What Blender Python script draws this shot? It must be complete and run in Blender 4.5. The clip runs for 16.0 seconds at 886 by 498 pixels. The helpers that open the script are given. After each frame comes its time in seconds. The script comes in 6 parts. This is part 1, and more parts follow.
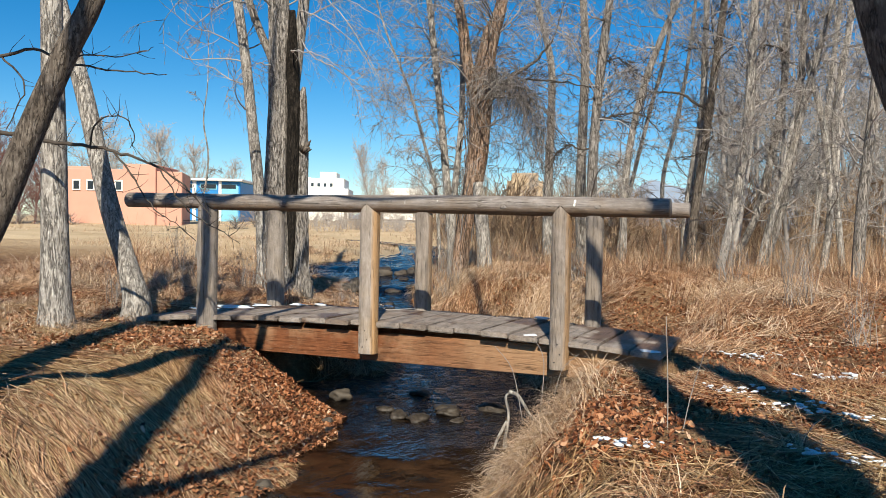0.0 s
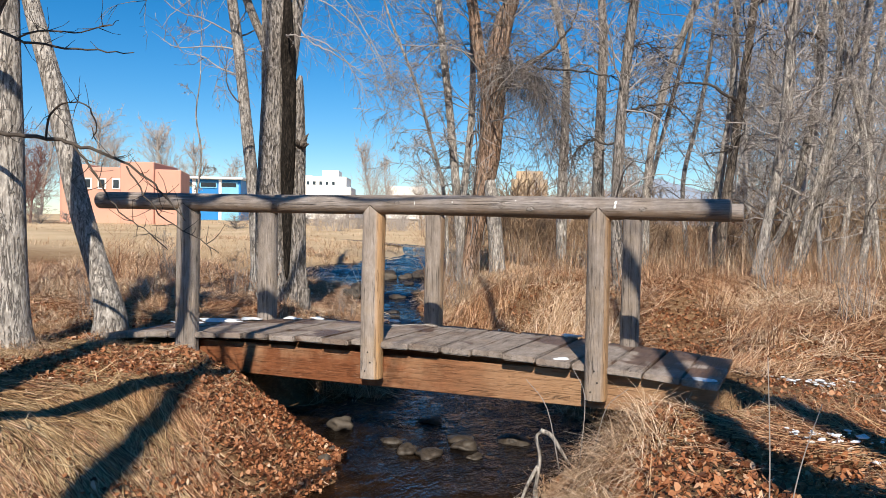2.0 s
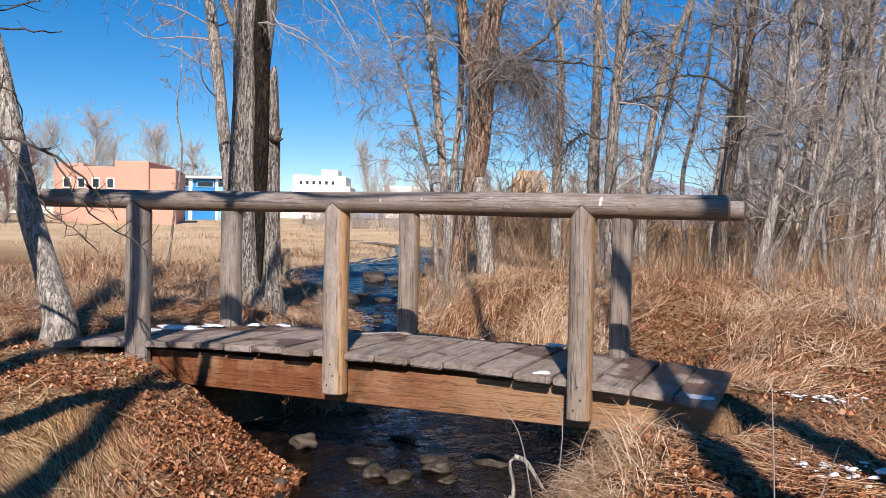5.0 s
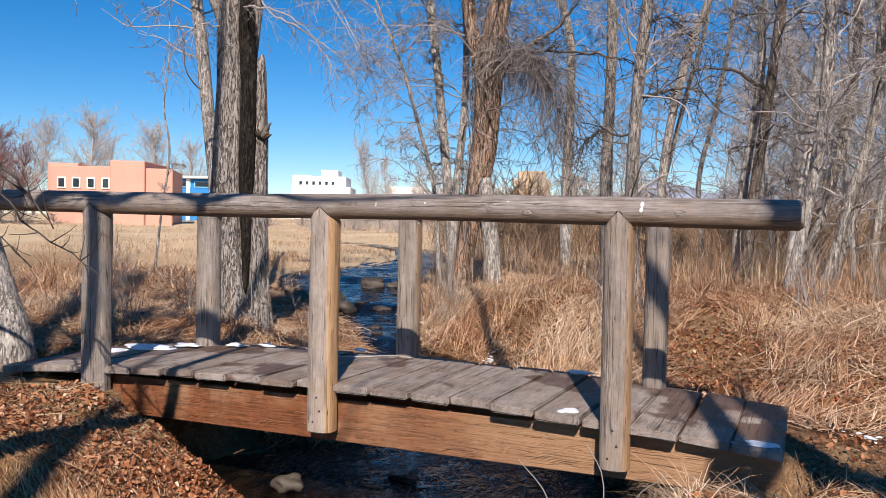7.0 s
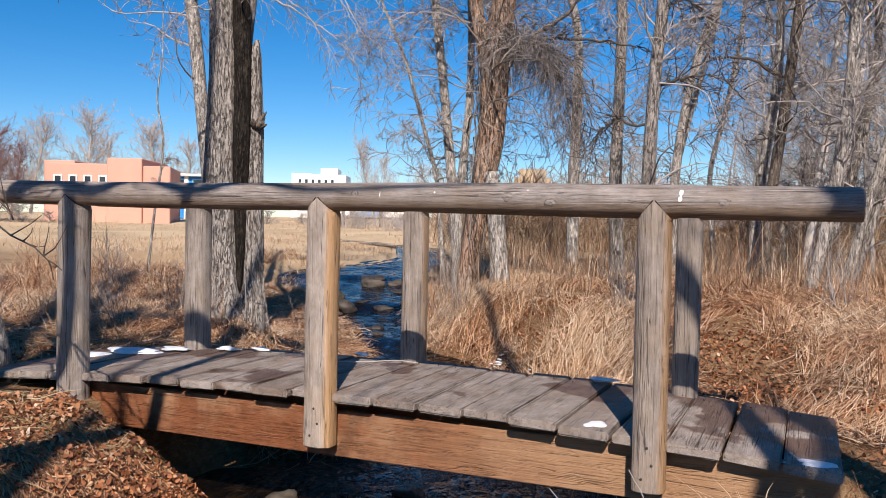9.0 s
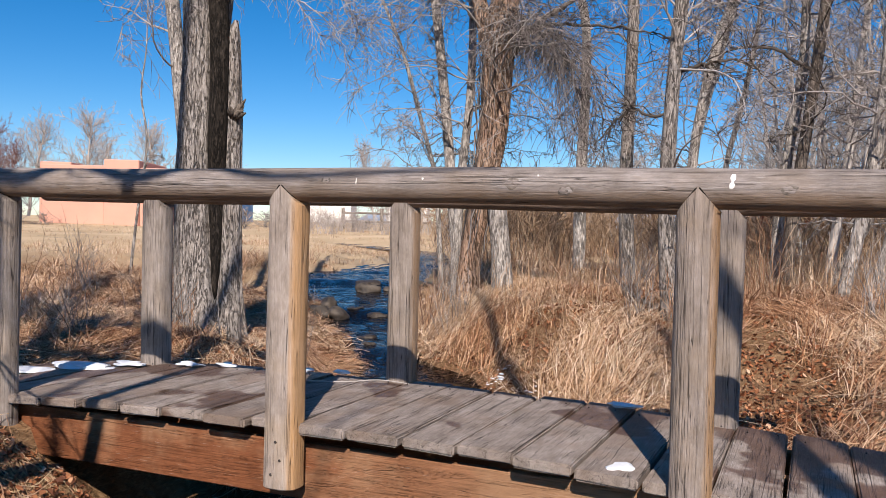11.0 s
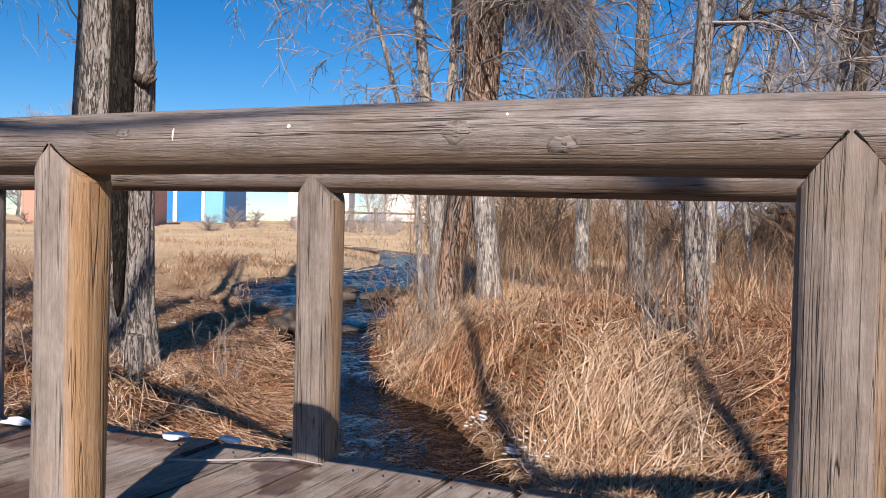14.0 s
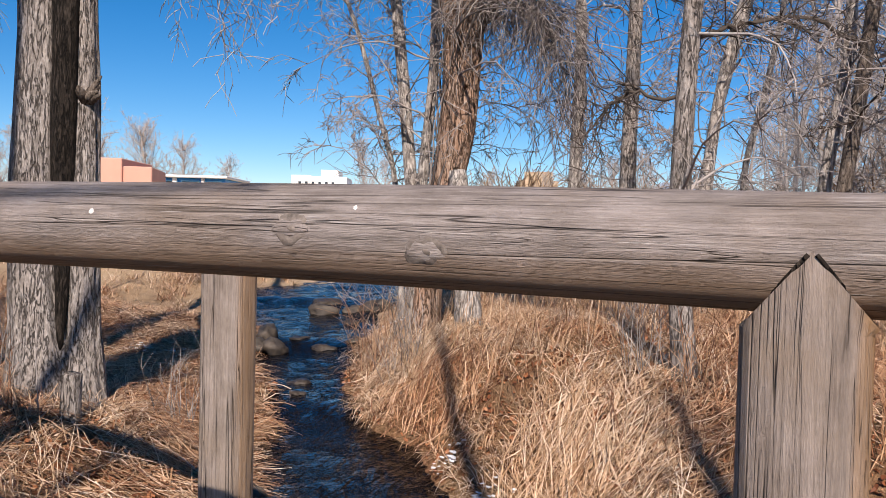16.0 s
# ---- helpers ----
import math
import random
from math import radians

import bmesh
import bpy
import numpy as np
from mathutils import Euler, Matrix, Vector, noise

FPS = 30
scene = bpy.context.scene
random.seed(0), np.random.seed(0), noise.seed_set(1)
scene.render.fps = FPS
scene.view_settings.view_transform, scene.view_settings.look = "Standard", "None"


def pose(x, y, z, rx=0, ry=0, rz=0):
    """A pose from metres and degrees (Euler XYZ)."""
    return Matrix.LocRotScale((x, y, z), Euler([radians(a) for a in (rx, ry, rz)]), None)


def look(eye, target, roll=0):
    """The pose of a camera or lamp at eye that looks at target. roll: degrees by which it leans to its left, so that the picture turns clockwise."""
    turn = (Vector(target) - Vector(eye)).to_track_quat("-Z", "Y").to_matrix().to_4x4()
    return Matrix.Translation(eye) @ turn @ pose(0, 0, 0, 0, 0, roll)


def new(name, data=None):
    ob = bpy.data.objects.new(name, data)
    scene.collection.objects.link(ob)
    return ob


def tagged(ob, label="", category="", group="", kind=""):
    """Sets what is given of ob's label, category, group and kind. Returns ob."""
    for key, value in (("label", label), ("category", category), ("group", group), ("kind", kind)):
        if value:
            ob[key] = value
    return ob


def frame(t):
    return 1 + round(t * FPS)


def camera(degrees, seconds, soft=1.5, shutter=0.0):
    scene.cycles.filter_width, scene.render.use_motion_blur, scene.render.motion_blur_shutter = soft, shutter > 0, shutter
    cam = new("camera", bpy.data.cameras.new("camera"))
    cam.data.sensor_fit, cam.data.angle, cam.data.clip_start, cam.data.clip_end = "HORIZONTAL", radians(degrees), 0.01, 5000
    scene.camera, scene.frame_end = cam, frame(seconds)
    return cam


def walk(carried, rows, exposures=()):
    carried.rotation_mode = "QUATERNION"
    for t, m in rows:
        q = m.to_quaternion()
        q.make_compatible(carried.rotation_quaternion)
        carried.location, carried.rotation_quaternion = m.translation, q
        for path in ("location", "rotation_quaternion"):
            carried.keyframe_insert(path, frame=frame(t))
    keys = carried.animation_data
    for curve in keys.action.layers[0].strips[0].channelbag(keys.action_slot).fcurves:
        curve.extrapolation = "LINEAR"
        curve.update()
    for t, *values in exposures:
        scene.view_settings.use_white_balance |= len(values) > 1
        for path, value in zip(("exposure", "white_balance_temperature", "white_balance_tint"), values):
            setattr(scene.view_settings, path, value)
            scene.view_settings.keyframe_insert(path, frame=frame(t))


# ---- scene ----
cam = camera(53.6, 16.0, soft=0.5)
PATH = [
    (0, (3.207, -6.136, 0.8), (2.439, -4.29, 0.741), 1.1),
    (0.5, (3.127, -5.946, 0.802), (2.358, -4.101, 0.741), 1.2),
    (1, (3.026, -5.714, 0.818), (2.255, -3.87, 0.757), 1.1),
    (1.5, (2.881, -5.491, 0.839), (2.11, -3.646, 0.777), 1.1),
    (2, (2.76, -5.294, 0.84), (1.987, -3.45, 0.777), 1.1),
    (2.5, (2.709, -5.076, 0.835), (1.935, -3.233, 0.772), 1.1),
    (3, (2.742, -4.998, 0.823), (1.969, -3.154, 0.758), 1.1),
    (3.5, (2.767, -4.983, 0.814), (1.992, -3.14, 0.749), 1.1),
    (4, (2.773, -4.949, 0.824), (1.997, -3.107, 0.76), 1.1),
    (6.5, (2.497, -4.138, 0.863), (1.719, -2.296, 0.8), 1.1),
    (7, (2.378, -3.965, 0.876), (1.6, -2.124, 0.814), 1.2),
    (7.5, (2.269, -3.836, 0.864), (1.491, -1.994, 0.802), 1.2),
    (8, (2.195, -3.734, 0.861), (1.418, -1.892, 0.797), 1.2),
    (8.5, (2.18, -3.673, 0.842), (1.403, -1.832, 0.775), 1.2),
    (9, (2.153, -3.572, 0.843), (1.376, -1.73, 0.778), 1.2),
    (11.5, (1.847, -2.697, 0.791), (1.064, -0.858, 0.739), 1.5),
    (12, (1.787, -2.511, 0.786), (1.003, -0.672, 0.735), 1.5),
    (12.5, (1.704, -2.263, 0.774), (0.92, -0.424, 0.723), 1.6),
    (13, (1.597, -2.028, 0.758), (0.813, -0.189, 0.707), 1.5),
    (13.5, (1.541, -1.721, 0.764), (0.756, 0.118, 0.713), 1.5),
    (14, (1.52, -1.403, 0.788), (0.735, 0.436, 0.735), 1.5),
    (14.5, (1.524, -1.138, 0.788), (0.735, 0.699, 0.735), 1.5),
    (15, (1.518, -1.002, 0.797), (0.728, 0.834, 0.742), 1.5),
    (15.5, (1.547, -0.96, 0.828), (0.755, 0.876, 0.773), 1.5),
    (16, (1.569, -0.96, 0.963), (0.775, 0.875, 0.904), 1.5),
]
walk(cam, [(t, look(eye, target, roll)) for t, eye, target, roll in PATH], [(0.0, 0.41, 6800, 4), (1.6, 0.41, 6800, 5), (2.6, 0.39, 6620, 15), (9.0, 0.38, 6620, 15), (14.0, 0.38, 6700, 17), (16.0, 0.37, 6800, 18)])
# ---- world, sun ----
SUN_ELEV, SUN_AWAY = 38.0, 22.5
away = Vector((-math.sin(radians(SUN_AWAY)), math.cos(radians(SUN_AWAY)), 0))
sun_way = Vector((away.x * math.cos(radians(SUN_ELEV)), away.y * math.cos(radians(SUN_ELEV)), -math.sin(radians(SUN_ELEV))))
world = bpy.data.worlds.new("sky")
scene.world = world
world.use_nodes = True
wn = world.node_tree
wn.nodes.clear()
sky = wn.nodes.new("ShaderNodeTexSky")
sky.sky_type = "NISHITA"
sky.sun_disc = False
sky.sun_elevation = radians(SUN_ELEV)
sky.sun_rotation = math.atan2(-sun_way.x, -sun_way.y)
sky.altitude = 2100
sky.air_density, sky.dust_density, sky.ozone_density = 1.0, 0.15, 4.0
wbg = wn.nodes.new("ShaderNodeBackground")
wbg.inputs["Strength"].default_value = 0.087
whs = wn.nodes.new("ShaderNodeHueSaturation")
whs.inputs["Saturation"].default_value = 1.38
whs.inputs["Hue"].default_value = 0.499
wout = wn.nodes.new("ShaderNodeOutputWorld")
wn.links.new(sky.outputs[0], whs.inputs["Color"])
wn.links.new(whs.outputs[0], wbg.inputs["Color"])
wn.links.new(wbg.outputs[0], wout.inputs["Surface"])

sun_data = bpy.data.lights.new("sun", "SUN")
sun_data.energy, sun_data.angle, sun_data.color = 5.0, radians(0.53), (1.0, 0.92, 0.80)
sun = new("sun", sun_data)
sun.matrix_world = look((0, 0, 30), Vector((0, 0, 30)) + sun_way)


# ---- materials ----
def material(name, rough=0.8, spec=0.3):
    m = bpy.data.materials.new(name)
    m.use_nodes = True
    b = m.node_tree.nodes["Principled BSDF"]
    b.inputs["Roughness"].default_value = rough
    b.inputs["Specular IOR Level"].default_value = spec
    return m, m.node_tree, b


def noise_node(nt, scale, detail=4, stretch=None, coords="Object", rough=0.6, distort=0.0, shift=False):
    tc = nt.nodes.new("ShaderNodeTexCoord")
    out = tc.outputs[coords]
    if shift:
        off = nt.nodes.new("ShaderNodeVectorMath")
        off.operation = "MULTIPLY_ADD"
        info = nt.nodes.new("ShaderNodeObjectInfo")
        nt.links.new(info.outputs["Random"], off.inputs[0])
        off.inputs[1].default_value = (37, 53, 71)
        nt.links.new(out, off.inputs[2])
        out = off.outputs[0]
    if stretch:
        mp = nt.nodes.new("ShaderNodeMapping")
        mp.inputs["Scale"].default_value = stretch
        nt.links.new(out, mp.inputs["Vector"])
        out = mp.outputs[0]
    n = nt.nodes.new("ShaderNodeTexNoise")
    n.inputs["Scale"].default_value = scale
    n.inputs["Detail"].default_value = detail
    n.inputs["Roughness"].default_value = rough
    n.inputs["Distortion"].default_value = distort
    nt.links.new(out, n.inputs["Vector"])
    return n.outputs["Fac"]


def ramp(nt, fac, stops):
    r = nt.nodes.new("ShaderNodeValToRGB")
    el = r.color_ramp.elements
    while len(el) < len(stops):
        el.new(0.5)
    for e, (p, c) in zip(el, stops):
        e.position, e.color = p, (*c, 1)
    nt.links.new(fac, r.inputs["Fac"])
    return r.outputs["Color"]


def mix(nt, fac, a, b, blend="MIX"):
    m = nt.nodes.new("ShaderNodeMix")
    m.data_type, m.blend_type = "RGBA", blend
    for sock, v in ((m.inputs[0], fac), (m.inputs[6], a), (m.inputs[7], b)):
        if isinstance(v, (int, float)):
            sock.default_value = v
        elif isinstance(v, tuple):
            sock.default_value = (*v, 1)
        else:
            nt.links.new(v, sock)
    return m.outputs[2]


def bump(nt, b, height, strength=0.5, distance=0.01):
    n = nt.nodes.new("ShaderNodeBump")
    n.inputs["Strength"].default_value = strength
    n.inputs["Distance"].default_value = distance
    nt.links.new(height, n.inputs["Height"])
    nt.links.new(n.outputs[0], b.inputs["Normal"])


def random_of(nt, what):
    if what == "object":
        return nt.nodes.new("ShaderNodeObjectInfo").outputs["Random"]
    return nt.nodes.new("ShaderNodeNewGeometry").outputs["Random Per Island"]


def math_node(nt, op, a, b=0.5):
    m = nt.nodes.new("ShaderNodeMath")
    m.operation = op
    for sock, v in ((m.inputs[0], a), (m.inputs[1], b)):
        if isinstance(v, (int, float)):
            sock.default_value = v
        else:
            nt.links.new(v, sock)
    return m.outputs[0]


def local(nt, axis):
    tc = nt.nodes.new("ShaderNodeTexCoord")
    sep = nt.nodes.new("ShaderNodeSeparateXYZ")
    nt.links.new(tc.outputs["Object"], sep.inputs[0])
    return sep.outputs[axis]


def between(nt, value, lo, hi):
    m = nt.nodes.new("ShaderNodeMapRange")
    m.interpolation_type = "SMOOTHSTEP"
    m.inputs["From Min"].default_value, m.inputs["From Max"].default_value = lo, hi
    nt.links.new(value, m.inputs["Value"])
    return m.outputs[0]


def mix3(a, c, f):
    return tuple(p * (1 - f) + q * f for p, q in zip(a, c))


def weathered_wood(name, stretch, dark, mid, pale, warm, warm_amount, wet=0.0, gold=None, crack=0.85, rings=False):
    """Grey weathered timber with grain along the axis in which stretch is small. gold: (axis, lo, hi, colour), a side
    mixed towards that colour.
    """
    m, nt, b = material(name, 0.8, 0.2)
    grain = noise_node(nt, 16, 6, tuple(s * 1.7 if s < 1 else s for s in stretch), rough=0.68, distort=0.3, shift=True)
    fine = noise_node(nt, 70, 4, tuple(s * 2.5 if s < 1 else s for s in stretch), rough=0.72, distort=0.2, shift=True)
    big = noise_node(nt, 3.2, 4, shift=True)
    blot = noise_node(nt, 7, 6, tuple(0.8 + 0.09 * s for s in stretch), rough=0.7, shift=True)
    col = ramp(nt, grain, [(0.2, mix3(dark, mid, 0.35)), (0.5, mid), (0.85, mix3(pale, mid, 0.3))])
    col = mix(nt, 0.5, col, ramp(nt, fine, [(0.25, (0.32, 0.32, 0.32)), (0.7, (0.66, 0.66, 0.66))]), "OVERLAY")
    col = mix(nt, 0.55, col, ramp(nt, blot, [(0.32, (0.24, 0.215, 0.19)), (0.5, (0.5, 0.49, 0.48)), (0.68, (0.78, 0.78, 0.80))]), "OVERLAY")
    col = mix(nt, math_node(nt, "MULTIPLY", between(nt, big, 0.45, 0.68), warm_amount), col, warm)
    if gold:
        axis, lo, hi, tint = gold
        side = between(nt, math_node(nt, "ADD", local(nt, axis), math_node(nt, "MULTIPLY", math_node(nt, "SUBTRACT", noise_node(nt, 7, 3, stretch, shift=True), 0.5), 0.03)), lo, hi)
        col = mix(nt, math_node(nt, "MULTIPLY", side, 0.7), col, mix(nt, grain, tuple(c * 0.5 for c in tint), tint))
    rnd = random_of(nt, "object")
    col = mix(nt, 0.4, col, ramp(nt, rnd, [(0.0, (0.36, 0.33, 0.31)), (0.5, (0.5, 0.48, 0.46)), (1.0, (0.66, 0.63, 0.6))]), "OVERLAY")
    height = math_node(nt, "ADD", math_node(nt, "MULTIPLY", grain, 0.9), math_node(nt, "ADD", math_node(nt, "MULTIPLY", fine, 0.7), math_node(nt, "MULTIPLY", blot, 0.8)))
    long_way = tuple(s * 0.36 if s < 1 else s * 0.5 for s in stretch)
    for sc, wdt in ((1.6, 0.0045), (3.2, 0.005), (6.0, 0.005)):
        ck = ramp(nt, noise_node(nt, sc, 3, long_way, distort=0.35, shift=True), [(0.5 - wdt, (1, 1, 1)), (0.5, (0.03, 0.025, 0.02)), (0.5 + wdt, (1, 1, 1))])
        keep = between(nt, noise_node(nt, 2.0 + sc * 0.3, 2, shift=True), 0.37, 0.47)
        line = mix(nt, keep, (1, 1, 1), ck)
        col = mix(nt, crack, col, line, "MULTIPLY")
        height = math_node(nt, "ADD", height, math_node(nt, "MULTIPLY", line, 1.5))
    scratch = between(nt, noise_node(nt, 34, 3, tuple(s * 0.5 if s < 1 else s * 0.6 for s in stretch), rough=0.75, shift=True), 0.63, 0.70)
    col = mix(nt, math_node(nt, "MULTIPLY", scratch, 0.5), col, mix3(pale, (0.7, 0.68, 0.64), 0.35))
    if wet:
        geo = nt.nodes.new("ShaderNodeNewGeometry")
        place = nt.nodes.new("ShaderNodeTexNoise")
        place.inputs["Scale"].default_value, place.inputs["Detail"].default_value = 1.9, 5
        nt.links.new(geo.outputs["Position"], place.inputs["Vector"])
        sep = nt.nodes.new("ShaderNodeSeparateXYZ")
        nt.links.new(geo.outputs["Position"], sep.inputs[0])
        damp = math_node(nt, "ADD", place.outputs["Fac"], math_node(nt, "MULTIPLY", math_node(nt, "SUBTRACT", sep.outputs["Y"], 0.6), 0.16))
        damp = math_node(nt, "ADD", damp, math_node(nt, "MULTIPLY", math_node(nt, "SUBTRACT", random_of(nt, "object"), 0.5), 0.14))
        wetness = between(nt, damp, 0.52, 0.56)
        wetness = math_node(nt, "MULTIPLY", wetness, wet)
        col = mix(nt, wetness, col, mix(nt, 1.0, col, (0.40, 0.29, 0.24), "MULTIPLY"))
        nt.links.new(math_node(nt, "SUBTRACT", 0.8, math_node(nt, "MULTIPLY", wetness, 0.4)), b.inputs["Roughness"])
    nt.links.new(mix(nt, 1.0, col, (1.12, 1.09, 1.10), "MULTIPLY"), b.inputs["Base Color"])
    bump(nt, b, height, 0.75, 0.006)
    return m


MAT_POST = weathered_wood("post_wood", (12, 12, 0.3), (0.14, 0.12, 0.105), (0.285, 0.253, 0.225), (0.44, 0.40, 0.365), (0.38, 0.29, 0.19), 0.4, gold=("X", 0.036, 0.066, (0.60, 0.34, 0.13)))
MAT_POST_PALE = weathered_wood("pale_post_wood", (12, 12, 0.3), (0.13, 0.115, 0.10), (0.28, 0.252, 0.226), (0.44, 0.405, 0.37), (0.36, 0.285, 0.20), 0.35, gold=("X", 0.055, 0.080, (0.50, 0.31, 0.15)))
MAT_POST_GREY = weathered_wood("grey_post_wood", (12, 12, 0.3), (0.12, 0.106, 0.095), (0.26, 0.236, 0.215), (0.41, 0.378, 0.35), (0.30, 0.235, 0.165), 0.35)
# lower half tinted brown, which also paints the shade of the log's underside
MAT_RAIL = weathered_wood("rail_wood", (0.28, 12, 12), (0.10, 0.09, 0.083), (0.27, 0.25, 0.237), (0.50, 0.475, 0.46), (0.27, 0.205, 0.145), 0.3, crack=0.66, gold=("Z", 0.0, -0.055, (0.31, 0.20, 0.11)))
MAT_PLANK = weathered_wood("plank_wood", (10, 0.35, 10), (0.13, 0.112, 0.10), (0.28, 0.25, 0.225), (0.46, 0.42, 0.385), (0.24, 0.17, 0.12), 0.45, wet=0.9, crack=0.7)
MAT_STRINGER = weathered_wood("stringer_wood", (0.4, 12, 12), (0.09, 0.034, 0.016), (0.18, 0.068, 0.03), (0.29, 0.135, 0.064), (0.42, 0.27, 0.16), 0.45, crack=0.35, gold=("X", -0.1, 1.7, (0.52, 0.34, 0.20)))


def bark(name, dark, mid, pale, scale=1.0, strength=0.9, warm=None):
    m, nt, b = material(name, 0.9, 0.15)
    plate = noise_node(nt, 30 * scale, 4, (1.5, 1.5, 0.24), rough=0.6, distort=0.5)
    rough = noise_node(nt, 40 * scale, 5, (1.5, 1.5, 0.55), rough=0.7)
    patch = noise_node(nt, 3.0, 3)
    furrow = between(nt, math_node(nt, "ABSOLUTE", math_node(nt, "SUBTRACT", plate, 0.47)), 0.0, 0.05)
    col = ramp(nt, rough, [(0.34, mix3(dark, mid, 0.5)), (0.5, mid), (0.66, pale)])
    col = mix(nt, ramp(nt, patch, [(0.4, (0, 0, 0)), (0.7, (0.5, 0.5, 0.5))]), col, mix(nt, 1.0, col, warm or (0.85, 0.8, 0.74), "MULTIPLY" if not warm else "MIX"))
    col = mix(nt, math_node(nt, "MULTIPLY", math_node(nt, "SUBTRACT", 1.0, furrow), 0.85), col, dark)
    nt.links.new(mix(nt, 1.0, col, (1.0, 0.98, 0.965), "MULTIPLY"), b.inputs["Base Color"])
    bump(nt, b, math_node(nt, "ADD", furrow, math_node(nt, "MULTIPLY", rough, 0.5)), strength, 0.03)
    return m


MAT_BARK = bark("cottonwood_bark", (0.085, 0.073, 0.065), (0.295, 0.27, 0.252), (0.47, 0.44, 0.42))
MAT_BARK_PALE = bark("aspen_bark", (0.12, 0.106, 0.097), (0.35, 0.326, 0.305), (0.62, 0.59, 0.56), 0.7, 0.7)
MAT_BARK_DARK = bark("alder_bark", (0.04, 0.033, 0.028), (0.135, 0.113, 0.097), (0.27, 0.235, 0.205), 0.8, 0.5)
MAT_BARK_RED = bark("shaggy_bark", (0.09, 0.056, 0.038), (0.36, 0.25, 0.185), (0.54, 0.43, 0.35), 0.9, 1.0, (0.36, 0.21, 0.14))
# near-black: char in the cleft, plus shade of hollow and joints put into colour
MAT_HOLLOW_DARK = bark("hollow_dark", (0.008, 0.007, 0.006), (0.022, 0.018, 0.015), (0.06, 0.05, 0.042), 1.0, 0.8)


def twig_material(name, a, c):
    m, nt, b = material(name, 0.85, 0.2)
    nt.links.new(ramp(nt, random_of(nt, "island"), [(0, a), (1, c)]), b.inputs["Base Color"])
    return m


MAT_TWIG = twig_material("twig_bark", (0.11, 0.095, 0.088), (0.47, 0.425, 0.40))
MAT_TWIG_DARK = twig_material("dark_twig_bark", (0.035, 0.028, 0.024), (0.11, 0.09, 0.075))
# far twigs: the haze of distance is put into these paler tones
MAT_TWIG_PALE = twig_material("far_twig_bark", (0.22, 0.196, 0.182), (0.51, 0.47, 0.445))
MAT_TWIG_FAR = twig_material("hazed_distant_twig", (0.32, 0.275, 0.25), (0.56, 0.50, 0.46))
MAT_BRUSH = twig_material("brown_brush_bark", (0.18, 0.11, 0.07), (0.50, 0.36, 0.24))
MAT_TWIG_RED = twig_material("red_twig_bark", (0.16, 0.075, 0.065), (0.28, 0.16, 0.14))
MAT_VINE = twig_material("vine_bark", (0.07, 0.057, 0.052), (0.38, 0.335, 0.31))


def grass_material(name, stops, tint=(0.95, 0.888, 0.885)):
    m, nt, b = material(name, 0.62, 0.25)
    col = ramp(nt, random_of(nt, "island"), stops)
    patch = noise_node(nt, 0.9, 3)
    col = mix(nt, ramp(nt, patch, [(0.4, (0, 0, 0)), (0.62, (0.6, 0.6, 0.6))]), col, mix(nt, 1.0, col, (0.98, 0.76, 0.60), "MULTIPLY"))
    col = mix(nt, 1.0, col, tint, "MULTIPLY")
    nt.links.new(col, b.inputs["Base Color"])
    tr = nt.nodes.new("ShaderNodeBsdfTranslucent")
    nt.links.new(col, tr.inputs["Color"])
    ms = nt.nodes.new("ShaderNodeMixShader")
    ms.inputs[0].default_value = 0.12
    nt.links.new(b.outputs[0], ms.inputs[1])
    nt.links.new(tr.outputs[0], ms.inputs[2])
    nt.links.new(ms.outputs[0], nt.nodes["Material Output"].inputs["Surface"])
    return m


MAT_STRAW = grass_material("straw", [(0, (0.17, 0.10, 0.055)), (0.22, (0.42, 0.295, 0.175)), (0.6, (0.66, 0.52, 0.355)), (1, (0.90, 0.81, 0.66))])
MAT_OLD_STRAW = grass_material("old_straw", [(0, (0.11, 0.062, 0.03)), (0.25, (0.30, 0.20, 0.105)), (0.65, (0.50, 0.37, 0.21)), (1, (0.74, 0.61, 0.41))], (0.95, 0.92, 0.9))
MAT_WEED = grass_material("dry_weed", [(0, (0.11, 0.055, 0.035)), (0.45, (0.36, 0.21, 0.125)), (0.8, (0.58, 0.40, 0.25)), (1, (0.76, 0.60, 0.42))])
MAT_LEAF = grass_material("fallen_leaf", [(0, (0.07, 0.028, 0.016)), (0.35, (0.27, 0.115, 0.055)), (0.75, (0.46, 0.225, 0.11)), (0.93, (0.56, 0.36, 0.22)), (1, (0.74, 0.62, 0.48))])


